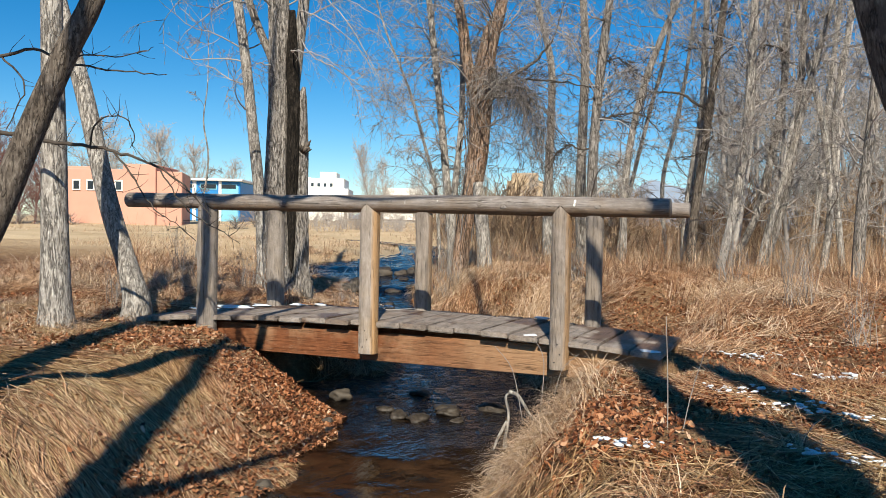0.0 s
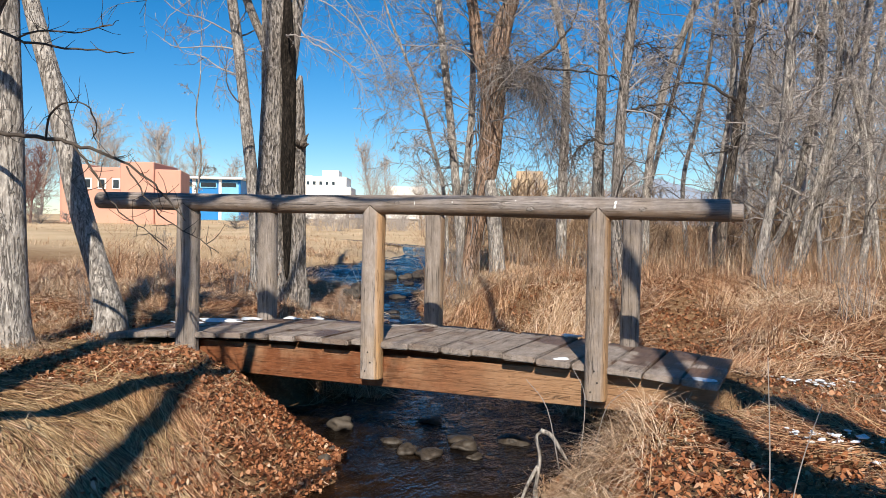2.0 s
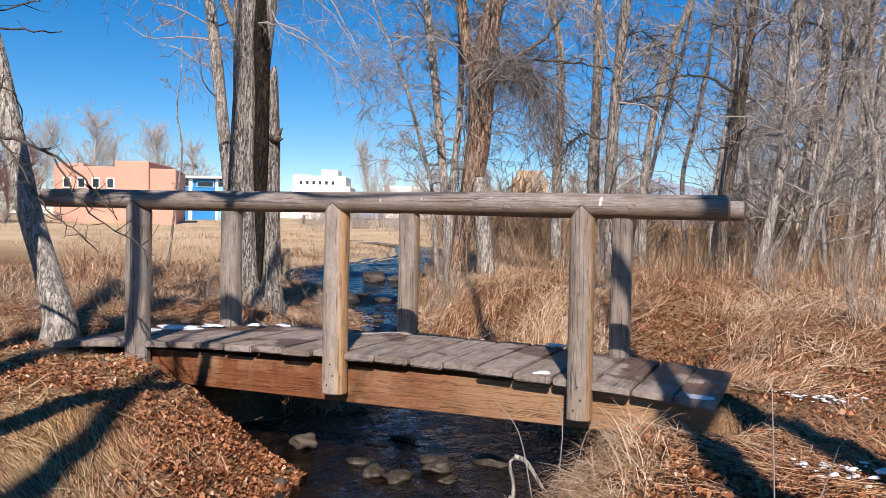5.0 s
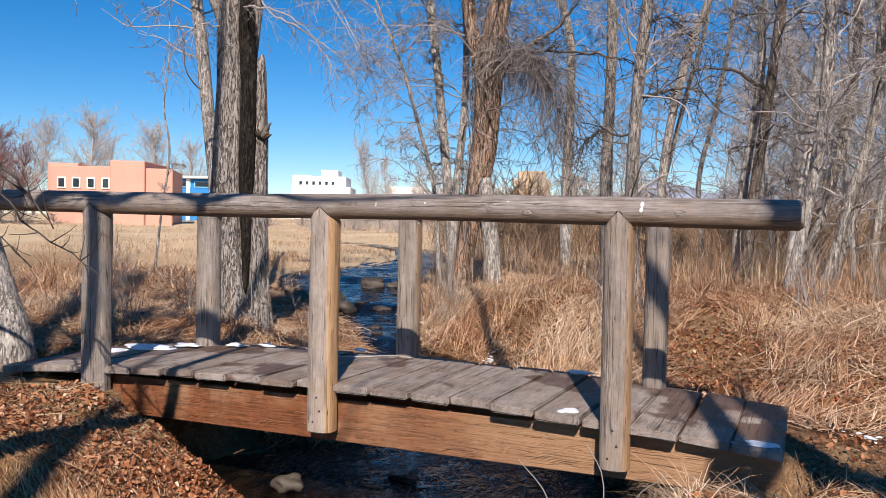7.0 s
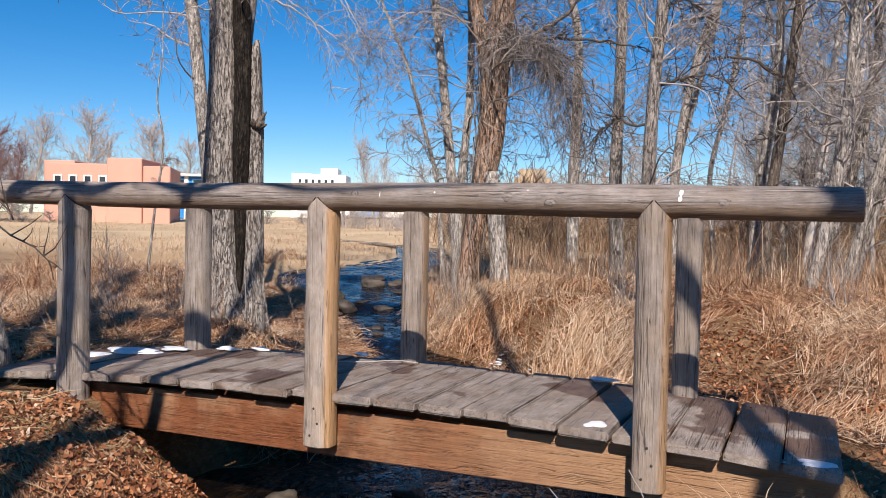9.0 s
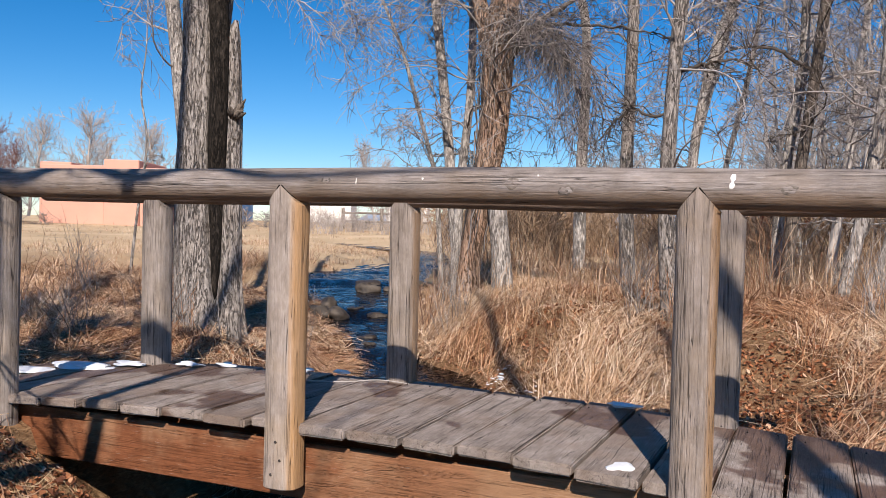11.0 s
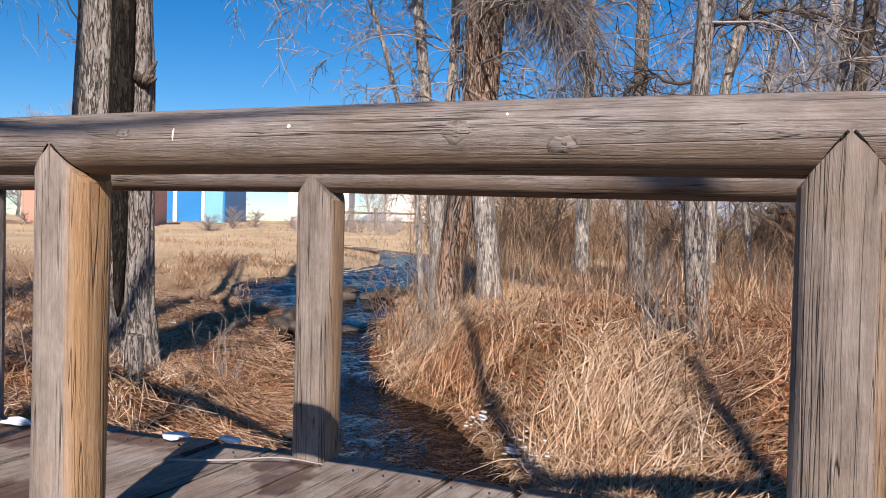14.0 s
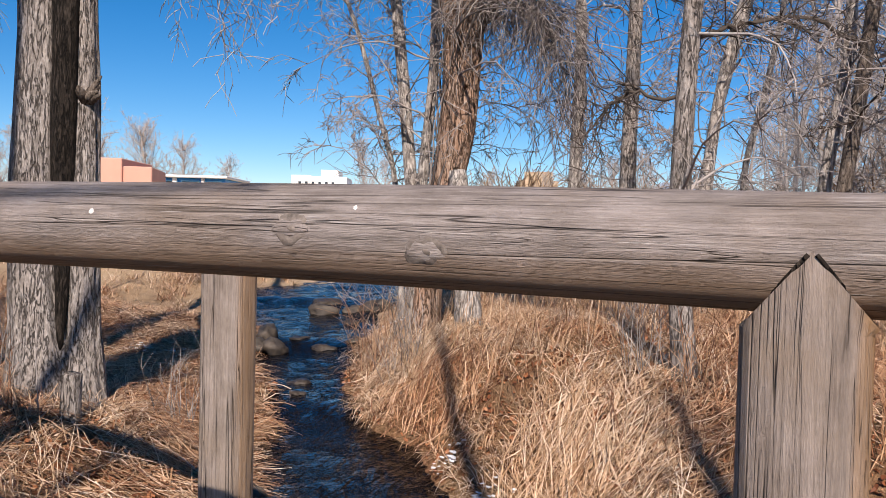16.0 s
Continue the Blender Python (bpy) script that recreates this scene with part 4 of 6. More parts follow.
def arching_boughs():
    """Low boughs that arch out from the trunks, with many short side twigs."""
    r = np.random.default_rng(77)
    for root, mat, r0, pts in (
        (stem_trees[6], MAT_TWIG_DARK, 0.024, [(1.86, 7.0, 2.5), (1.70, 7.0, 2.58), (1.56, 7.0, 2.68), (1.41, 7.0, 2.75), (1.22, 7.0, 2.78), (1.03, 7.0, 2.76), (0.86, 7.0, 2.7), (0.68, 7.0, 2.6), (0.5, 6.9, 2.42)]),
        (stem_trees[3], MAT_TWIG_DARK, 0.020, [(0.83, 4.2, 1.92), (0.87, 4.2, 2.02), (0.96, 4.2, 2.08), (1.08, 4.2, 2.11), (1.22, 4.2, 2.13), (1.35, 4.2, 2.11), (1.46, 4.2, 2.04), (1.58, 4.2, 1.9)]),
        (stem_trees[3], MAT_TWIG, 0.016, [(0.85, 4.2, 2.3), (0.91, 4.2, 2.45), (0.97, 4.2, 2.54), (1.09, 4.2, 2.6), (1.21, 4.2, 2.62), (1.36, 4.2, 2.56)]),
        (stem_trees[3], MAT_TWIG_DARK, 0.015, [(0.88, 4.2, 2.62), (0.92, 4.2, 2.73), (0.98, 4.2, 2.76), (1.08, 4.2, 2.77), (1.2, 4.2, 2.7), (1.32, 4.2, 2.58)]),
        (stem_trees[3], MAT_TWIG_DARK, 0.013, [(0.82, 4.2, 1.72), (0.67, 4.2, 1.72), (0.54, 4.2, 1.76), (0.44, 4.2, 1.72), (0.34, 4.2, 1.64), (0.22, 4.2, 1.48)]),
        (vine_tree, MAT_BARK_DARK, 0.045, [(-1.08, 5.6, 2.4), (-0.98, 5.6, 2.55), (-0.87, 5.6, 2.71), (-0.73, 5.6, 2.84), (-0.58, 5.6, 2.93), (-0.43, 5.6, 3.01), (-0.27, 5.6, 3.14), (-0.14, 5.6, 3.3), (-0.06, 5.6, 3.5), (0.05, 5.6, 3.9)]),
        (vine_tree, MAT_TWIG_DARK, 0.018, [(-0.79, 5.6, 2.79), (-0.58, 5.6, 2.83), (-0.36, 5.6, 2.81), (-0.11, 5.6, 2.78), (0.14, 5.6, 2.74), (0.32, 5.6, 2.7), (0.45, 5.6, 2.68), (0.6, 5.6, 2.58)]),
        (stem_trees[9], MAT_TWIG_DARK, 0.022, [(2.82, 8.3, 3.5), (2.7, 7.9, 3.52), (2.53, 7.5, 3.48), (2.41, 7.5, 3.38), (2.3, 7.5, 3.28), (2.2, 7.4, 3.1)]),
        (stem_trees[6], MAT_TWIG, 0.018, [(1.86, 7.0, 2.4), (2.05, 7.2, 2.46), (2.25, 7.4, 2.52), (2.44, 7.5, 2.54), (2.59, 7.5, 2.47), (2.7, 7.5, 2.34)]),
        (stem_trees[2], MAT_TWIG, 0.02, [(-0.37, 8.5, 3.2), (-0.55, 8.6, 3.36), (-0.72, 8.7, 3.42), (-0.9, 8.8, 3.4), (-1.06, 8.9, 3.3), (-1.2, 9.0, 3.12)]),
    ):
        g = Geo()
        p, rad = smooth_path(pts, np.linspace(r0, 0.004, len(pts)), 4)
        p = p + r.normal(0, 0.008, p.shape)
        tube(g, p, rad, 8)
        for k in range(26):
            i = r.integers(4, len(p) - 1)
            d = unit(r.normal(0, 0.8, 3) + 0.7 * unit(p[i + 1] - p[i]) + np.array([0, 0, -0.1]))
            grow(g, p[i], d, r.uniform(0.12, 0.5), 0.0055, 1, r, 4, 0.2, 0.05, 5, 0.15)
        part_mesh("bough", g.mesh("bough", mat), root, "low arching leafless bough")


arching_boughs()


# ---- far trees and thicket ----
def template(seed, height, radius, twig_r, level=2, count=22, reach=1.4, up=0.6, sides=5):
    r = np.random.default_rng(seed)
    g = Geo()
    n = 9
    pts, p, d = [np.zeros(3)], np.zeros(3), unit(np.array([r.normal(0, 0.12), r.normal(0, 0.12), 1]))
    for i in range(n):
        d = unit(d + r.normal(0, 0.06, 3) * np.array([1, 1, 0.2]) + np.array([0, 0, 0.05]))
        p = p + d * height / n
        pts.append(p)
    pts = np.array(pts)
    rad = radius * np.linspace(1, 0.15, n + 1)
    tube(g, pts, rad, 7, cap=False)
    for k in range(count):
        s = r.uniform(0.12, 0.98)
        i = min(int(s * n), n - 1)
        az = r.uniform(0, 6.283)
        dd = np.array([math.cos(az), math.sin(az), r.uniform(0.1, up * 2)])
        grow(g, pts[i], dd, reach * (1.15 - 0.7 * s) * r.uniform(0.6, 1.2), twig_r, level, r, 4, 0.14, 0.08, 5, 0.0)
    return g.arrays()


def placed(geo, arrays, x, y, z, turn, scale, lean=0.0):
    v, q, t = arrays
    c, s = math.cos(turn), math.sin(turn)
    w = v.copy() * scale
    w[:, 0] += lean * w[:, 2]
    geo.add(np.stack([c * w[:, 0] - s * w[:, 1] + x, s * w[:, 0] + c * w[:, 1] + y, w[:, 2] + z], -1), q, t)


THIN[0] = 0.0055
SEGMENTS[:] = [2, 3, 4]
THICKET = [template(200 + k, 7.0, 0.055, 0.011, 2, 44, 1.6, 0.5) for k in range(6)]
THIN[0] = 0.0085
DEEP = [template(220 + k, 7.0, 0.06, 0.013, 2, 24, 1.7, 0.5) for k in range(6)]
tr = np.random.default_rng(31)
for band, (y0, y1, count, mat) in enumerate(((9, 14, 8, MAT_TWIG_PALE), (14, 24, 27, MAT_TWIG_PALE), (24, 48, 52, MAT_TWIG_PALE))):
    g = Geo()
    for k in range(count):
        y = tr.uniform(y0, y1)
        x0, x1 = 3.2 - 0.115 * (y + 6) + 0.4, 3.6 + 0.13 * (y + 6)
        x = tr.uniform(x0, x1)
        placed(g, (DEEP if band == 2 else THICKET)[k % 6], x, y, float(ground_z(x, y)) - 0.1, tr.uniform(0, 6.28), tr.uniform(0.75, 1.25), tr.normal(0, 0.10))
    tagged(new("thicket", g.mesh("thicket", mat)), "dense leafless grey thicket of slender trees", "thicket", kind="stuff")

THIN[0] = 0.013
SEGMENTS[:] = [2, 2, 4]
FAR = [template(300 + k, 6.2, 0.11, 0.026, 2, 100, 2.9, 1.1) for k in range(3)]
SEGMENTS[:] = [2, 3, 4]
LOW = [template(310 + k, 5.0, 0.1, 0.06, 1, 60, 3.2, 0.8) for k in range(3)]
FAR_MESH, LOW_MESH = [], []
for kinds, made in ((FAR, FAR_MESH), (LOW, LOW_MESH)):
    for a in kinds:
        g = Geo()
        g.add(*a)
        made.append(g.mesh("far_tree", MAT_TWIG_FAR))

# ---- far things: placed by bearing and distance from the starting point ----
EYE0 = np.array([3.207, -6.136, 0.8])


def bearing(px, dist):
    """A place on the ground at a bearing in degrees right of the way ahead."""
    a = radians(22.6 - px)
    return EYE0[0] - math.sin(a) * dist, EYE0[1] + math.cos(a) * dist


def far_tree(px, dist, height, k, wide=1.0, mat=None, label="hazy leafless cottonwood far across the meadow"):
    x, y = bearing(px, dist)
    me = (FAR_MESH if height > 3 else LOW_MESH)[k % 3]
    if mat is not None:
        me = me.copy()
        me.materials.clear()
        me.materials.append(mat)
    ob = new("far_tree", me)
    s = height / 7.4
    ob.matrix_basis = Matrix.Translation((x, y, float(ground_z(x, y)) - 0.15)) @ Matrix.Rotation(k * 1.7, 4, "Z") @ Matrix.Diagonal((s * wide, s * wide, s, 1))
    return tagged(ob, label, "tree", "far trees")


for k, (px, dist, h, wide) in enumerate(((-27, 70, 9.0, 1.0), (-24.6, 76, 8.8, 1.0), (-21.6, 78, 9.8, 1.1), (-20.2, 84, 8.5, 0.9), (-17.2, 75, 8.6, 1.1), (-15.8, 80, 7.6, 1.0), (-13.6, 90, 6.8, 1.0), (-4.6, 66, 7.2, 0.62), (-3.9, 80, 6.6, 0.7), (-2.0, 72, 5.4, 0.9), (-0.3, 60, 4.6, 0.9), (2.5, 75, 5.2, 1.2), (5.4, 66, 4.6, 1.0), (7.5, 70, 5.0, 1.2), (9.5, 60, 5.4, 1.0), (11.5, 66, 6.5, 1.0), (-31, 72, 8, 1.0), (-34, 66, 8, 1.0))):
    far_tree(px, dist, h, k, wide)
for k, (px, dist, h, w) in enumerate(((-25.8, 44, 1.1, 1.7), (-24.4, 45, 1.3, 1.6), (-22.9, 46, 1.0, 1.6), (-13.2, 42, 1.2, 1.8), (-12.1, 44, 1.4, 1.7), (-11.0, 46, 1.3, 1.6), (-8.8, 47, 1.0, 1.6), (-7.6, 52, 1.2, 1.8), (-5.2, 48, 0.9, 1.6), (-2.8, 45, 1.1, 1.7), (-0.6, 44, 1.0, 1.8), (1.6, 46, 1.2, 1.7))):
    far_tree(px, dist, h, k, w, MAT_TWIG, "low grey leafless shrub in the meadow")
for k, (px, dist, h) in enumerate(((-26.6, 46, 6.0), (-25.0, 46, 4.4), (-25.9, 50, 5.6), (-28.6, 44, 6.0), (-31, 45, 5.8))):
    far_tree(px, dist, h, k, 0.9, MAT_TWIG_RED, "reddish leafless willow shrub at the meadow's edge")


def wall_box(name, corner, size, turn, mat, parent, label=""):
    ob = part(name, box_bm((0, 0, 0), size, 0.04), mat, None, label)
    ob.parent = parent
    ob.matrix_basis = Matrix.Translation(corner) @ Matrix.Rotation(turn, 4, "Z")
    return ob


def window_at(x, z, w, h, parent, frame_mat=None):
    win = part("window", box_bm((x, -0.06, z), (x + w, 0.02, z + h), 0.0), frame_mat or MAT_TRIM, None, "white framed window")
    win.parent = parent
    pane = part("pane", box_bm((x + 0.07, -0.085, z + 0.07), (x + w - 0.07, -0.05, z + h - 0.07)), MAT_GLASS, None, "dark glass pane")
    pane.parent = win
    return win


def building(name, label, px, dist, turn):
    x, y = bearing(px, dist)
    b = thing(name, label, "building", (x, y, float(ground_z(x, y)) - 0.3))
    b.rotation_euler = (0, 0, turn)
    return b


red = building("adobe_building", "terracotta stucco building with a flat roof and small windows", -23.35, 50, radians(26))
wall_box("wall", (0, 0, 0), (3.4, 5, 3.15), 0, MAT_STUCCO, red)
wall_box("wall", (-0.12, 0.1, 0), (1.5, 4, 3.28), 0, MAT_STUCCO, red)
wall_box("wall", (3.0, -0.15, 0), (1.7, 5, 3.45), 0, MAT_STUCCO, red)
wall_box("wall", (4.6, 0.05, 0), (1.4, 5, 3.1), radians(8), MAT_STUCCO, red)
for k in range(5):
    window_at(0.4 + 0.72 * k, 2.02, 0.42, 0.56, red)

blue = building("blue_building", "bright blue panelled building with a white roof edge", -16.8, 60, radians(24))
wall_box("wall", (0, 0, 0), (4.0, 6, 2.9), 0, MAT_BLUE, blue)
wall_box("roof", (-0.5, -0.4, 2.9), (4.7, 6.6, 0.16), 0, MAT_TRIM, blue, "thin white flat roof")
wall_box("pilaster", (0.9, -0.12, 0), (0.25, 0.2, 2.9), 0, MAT_TRIM, blue)
wall_box("pilaster", (2.6, -0.12, 0), (0.2, 0.2, 2.9), 0, MAT_TRIM, blue)
wall_box("wall_panel", (2.8, -0.08, 0.2), (1.1, 0.1, 2.4), 0, MAT_BLUE_PALE, blue, "pale blue panel")
for k in range(3):
    window_at(0.1 + 1.3 * k, 2.35, 1.1, 0.4, blue, MAT_BLUE_PALE)

white = building("white_building", "white modern stucco building with a row of windows", -9.9, 96, radians(24))
wall_box("wall", (0, 0, 0), (6.2, 7, 3.8), 0, MAT_WHITE, white)
wall_box("wall", (0.0, 0.6, 0), (2.0, 6, 5.0), 0, MAT_WHITE, white)
wall_box("wall", (1.5, 0.5, 0), (4.2, 6, 4.9), 0, MAT_WHITE, white)
wall_box("wall", (3.0, 1.0, 0), (1.8, 4, 5.6), 0, MAT_WHITE, white)
for k in range(6):
    window_at(0.7 + 0.68 * k, 3.92, 0.42, 0.5, white).location.y = 0.5
white2 = building("white_building", "low white stucco building across the meadow", -3.9, 98, radians(20))
wall_box("wall", (0, 0, 0), (4.2, 5, 4.1), 0, MAT_WHITE, white2)
tan = building("tan_building", "tan stucco gabled building behind the trees", 4.1, 74, radians(18))
wall_box("wall", (0, 0, 0), (3.0, 4, 4.0), 0, MAT_TAN, tan)
wall_box("roof", (0.4, 0.5, 4.0), (2.2, 3, 0.7), 0, MAT_TAN, tan)
shed = building("shed", "dark rust-red timber shed behind the thicket", 17.0, 26, radians(5))
wall_box("wall", (0, 0, 0), (1.4, 1.4, 1.3), 0, MAT_RUST, shed)
wall_box("roof", (-0.2, -0.2, 1.3), (1.8, 1.8, 0.15), 0, MAT_FENCE, shed)


def far_fence():
    x, y = bearing(-6.5, 46)
    root = thing("fence", "grey wooden post and rail fence in the meadow", "fence", (x, y, float(ground_z(x, y))))
    for k in range(6):
        wall_box("fence_post", (1.9 * k, 0, -0.1), (0.16, 0.16, 1.15), 0, MAT_FENCE, root)
    for z in (0.35, 0.75):
        wall_box("fence_rail", (0, 0.04, z), (9.6, 0.07, 0.1), 0, MAT_FENCE, root)
    root.rotation_euler = (0, 0, radians(14))


far_fence()


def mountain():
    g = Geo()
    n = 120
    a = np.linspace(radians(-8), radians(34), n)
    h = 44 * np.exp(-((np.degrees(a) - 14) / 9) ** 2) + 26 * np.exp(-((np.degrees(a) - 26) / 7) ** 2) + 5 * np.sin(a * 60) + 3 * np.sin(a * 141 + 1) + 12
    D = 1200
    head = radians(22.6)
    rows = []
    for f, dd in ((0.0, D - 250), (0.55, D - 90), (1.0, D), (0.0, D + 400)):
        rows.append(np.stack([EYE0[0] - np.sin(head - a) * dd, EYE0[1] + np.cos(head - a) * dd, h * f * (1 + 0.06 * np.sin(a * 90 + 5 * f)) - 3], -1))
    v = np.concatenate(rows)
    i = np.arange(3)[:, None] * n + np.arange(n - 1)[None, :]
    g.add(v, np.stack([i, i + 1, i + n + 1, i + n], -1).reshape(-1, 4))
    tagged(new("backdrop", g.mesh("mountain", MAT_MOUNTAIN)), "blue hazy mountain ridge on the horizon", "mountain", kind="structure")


mountain()


# ---- grass, weeds and leaves ----
def blades(geo, root, length, width, azim, lean, curl, seg=2, kink=0.0):
    """Curved tapering blades; lean: angle from upright at the root, curl: added towards the tip, kink: a sharp bend half-way."""
    n = len(root)
    side = np.stack([-np.sin(azim), np.cos(azim), np.zeros(n)], -1)
    head = np.stack([np.cos(azim), np.sin(azim), np.zeros(n)], -1)
    up = np.array([0, 0, 1.0])
    p = root.copy()
    rows = [p - side * width[:, None] / 2, p + side * width[:, None] / 2]
    for k in range(seg):
        ang = lean + curl * (k + 0.5) / seg + kink * (k >= seg - 1)
        p = p + (head * np.sin(ang)[:, None] + up * np.cos(ang)[:, None]) * (length / seg)[:, None]
        w = width * (0.85 if k < seg - 1 else 0.18)
        rows += [p - side * w[:, None] / 2, p + side * w[:, None] / 2]
    m = 2 * (seg + 1)
    v = np.stack(rows, 1).reshape(-1, 3)
    b = np.arange(n)[:, None] * m
    quads = np.concatenate([b + np.array([[2 * k, 2 * k + 1, 2 * k + 3, 2 * k + 2]]) for k in range(seg)], 0)
    geo.add(v, quads)


def free_of_bridge(x, y):
    return ~((np.abs(x) < 2.34) & (y > -0.03) & (y < 1.24))


gr = np.random.default_rng(12)


def scatter(n, x0, x1, y0, y1, near=0.03):
    x, y = gr.uniform(x0, x1, n), gr.uniform(y0, y1, n)
    s, side = off_water(x, y)
    ok = (s > near) & free_of_bridge(x, y)
    return x[ok], y[ok], s[ok], side[ok]


def flow(x, y):
    """The lie of the matted grass: downhill to the brook with swirls."""
    s, side = off_water(x, y)
    return np.where(side > 0, np.pi * 0.98, 0.1) + 5.0 * value_noise(x, y, 0.45) + 2.0 * value_noise(x, y, 1.4)


def draped(geo, x, y, length, width, azim, lift, bend):
    """Long dead blades that lie on the lie of the ground, their tips a little clear of it."""
    k = len(x)
    rows = []
    z0 = ground_z(x, y)
    for f in (0.0, 0.5, 1.0):
        a = azim + bend * f
        px, py = x + np.cos(a) * length * f, y + np.sin(a) * length * f
        z = np.maximum(ground_z(px, py), z0 - 0.7 * length * f) + 0.006 + lift * (0.25 + 0.75 * f)
        c = np.stack([px, py, z], -1)
        half = np.stack([-np.sin(a), np.cos(a), 0.5 * np.sin(37 * x + 23 * y)], -1) * (width * (1 - 0.75 * f ** 2) / 2)[:, None]
        rows += [c - half, c + half]
    b = np.arange(k)[:, None] * 6
    geo.add(np.stack(rows, 1).reshape(-1, 3), np.concatenate([b + np.array([[0, 1, 3, 2]]), b + np.array([[2, 3, 5, 4]])], 0))


def matted():
    # laid straw on the banks
    for front, n, x0, x1, y0, y1 in ((True, 170000, -4.5, 5.0, -6.0, 0.0), (False, 140000, -6.5, 5.0, 1.0, 7.0)):
        x, y, s, side = scatter(n, x0, x1, y0, y1)
        patchy = value_noise(x, y, 1.1) + 0.55 * value_noise(x, y, 3.0) + 0.4 * value_noise(x, y, 7.0)
        if front:
            # bare leaf litter along the water, under the bridge end and on the right-hand bank
            patchy = patchy - np.where(side < 0, 0.34 * (1 - sstep(s, 0.25, 0.7)) + 0.1 * sstep(y, -1.8, -1.0), np.where((y > -1.3) & (x < 3.0), 0.22, 0.1)) + 0.04 * (side < 0)
        else:
            patchy = patchy - np.where((x > 1.3) & (y < 3.6), 0.22, 0.0)
        keep = patchy > -0.26 + 0.22 * gr.random(len(x))
        x, y, s, side = x[keep], y[keep], s[keep], side[keep]
        k = len(x)
        combed = front & (side < 0)
        stray = gr.random(k) < np.where(combed, 0.12, 0.4)
        az = np.where(combed, -0.3 + 1.5 * value_noise(x, y, 0.8) + gr.normal(0, 0.2, k), flow(x, y) + gr.normal(0, 0.6, k))
        az = np.where(stray, gr.uniform(0, 6.28, k), az)
        long = gr.uniform(0.12, 0.40 if front else 0.5, k) * np.where(stray, 0.8, 1.0)
        wide = gr.uniform(0.003, 0.0068, k) * (1 + 0.05 * np.maximum(y, 0))
        lift = np.where(combed & ~stray, 0.025, np.where(front, 0.07, 0.12)) * gr.random(k) ** 1.5
        bend = gr.normal(0, 0.3, k)
        russet = 0.9 * value_noise(x, y, 1.7) + 0.6 * value_noise(x, y, 5.0) + gr.normal(0, 0.2, k) > np.where(combed, 0.18 - 0.4 * (1 - sstep(s, 0.3, 1.0)), np.where(front, -0.02, 0.06))
        for pick, mat, lab in ((~russet, MAT_OLD_STRAW if front else MAT_STRAW, "matted pale dry straw grass on the bank"), (russet, MAT_WEED, "matted russet dead grass on the bank")):
            g = Geo()
            draped(g, x[pick], y[pick], long[pick], wide[pick], az[pick], lift[pick], bend[pick])
            tagged(new("straw_grass", g.mesh("straw_grass", mat)), lab, "grass", kind="stuff")


matted()


def tussock(g, x, y, count, spread, length, width, side, overhang, curl):
    """One clump of long blades that arch over to one side and hang."""
    m = count
    aa = gr.uniform(0, 6.28, m)
    rr = np.abs(gr.normal(0, spread, m))
    toward = np.pi if side > 0 else 0.0
    fall = toward + gr.normal(0, 0.6) if curl > 1.8 else gr.uniform(0, 6.28)
    az = np.where(gr.random(m) < overhang, fall + gr.normal(0, 0.75, m), aa + gr.normal(0, 0.6, m))
    L = length * gr.uniform(0.55, 1.15, m)
    rx, ry = x + rr * np.cos(aa), y + rr * np.sin(aa)
    root = np.stack([rx, ry, ground_z(rx, ry) - 0.01], -1)
    blades(g, root, L, gr.uniform(0.6, 1.25, m) * width, az, gr.uniform(0.35, 1.35, m), gr.uniform(0.4, 1.15, m) * curl, 3, np.where(gr.random(m) < 0.3, gr.uniform(0.3, 1.2, m), 0.0))


def tussocks():
    pale, russet = Geo(), Geo()
    for n, x0, x1, y0, y1 in ((1150, -6.5, 4.5, 1.25, 5.0), (900, -8, 5.5, 5.0, 11.0)):
        x, y, s, side = scatter(n, x0, x1, y0, y1, 0.02)
        tall = value_noise(x, y, 0.6)
        for i in range(len(x)):
            if x[i] > 1.35 and (y[i] < 2.3 or (y[i] < 3.0 + 0.6 * gr.random() and gr.random() < 0.85)):
                continue
            if side[i] > 0 and y[i] < 4.6 and s[i] > 0.45 and gr.random() < 0.65:
                continue
            edge = s[i] < 0.5
            g = russet if value_noise(x[i], y[i], 1.3) + gr.normal(0, 0.2) > (0.1 if x[i] < 0.6 else -0.02) and not edge else pale
            low = 0.6 if side[i] < 0 and y[i] < 8 and s[i] < 1.7 else 1.0
            tussock(g, x[i], y[i], int(gr.integers(30, 62)), 0.08 if not edge else 0.05, (0.28 if edge else 0.33) * (1 + 0.8 * tall[i]) * low, 0.0047 * (1 + 0.07 * y[i]), side[i], 0.7 if edge else 0.45, 2.3 if edge else 1.7)
    tagged(new("tussock_grass", pale.mesh("tussock_grass", MAT_STRAW)), "drooping dry tussock grass along the brook", "grass", kind="stuff")
    tagged(new("tussock_grass", russet.mesh("tussock_grass", MAT_WEED)), "russet dead tussock grass behind the brook", "grass", kind="stuff")
    # tussocks hanging over the near banks
    g = Geo()
    for (n, x0, x1, y0, y1) in ((170, 1.3, 2.2, -3.4, -0.4), (130, -4.2, -1.85, -1.6, 0.9), (26, 2.6, 4.5, -4, 1.2)):
        x, y, s, side = scatter(n, x0, x1, y0, y1, 0.0)
        for i in range(len(x)):
            tussock(g, x[i], y[i], int(gr.integers(40, 80)), 0.05, 0.26, 0.0036, side[i], 0.75, 1.9)
    tagged(new("tussock_grass", g.mesh("tussock_grass", MAT_STRAW)), "dry tussock grass beside the bridge ends", "grass", kind="stuff")


tussocks()


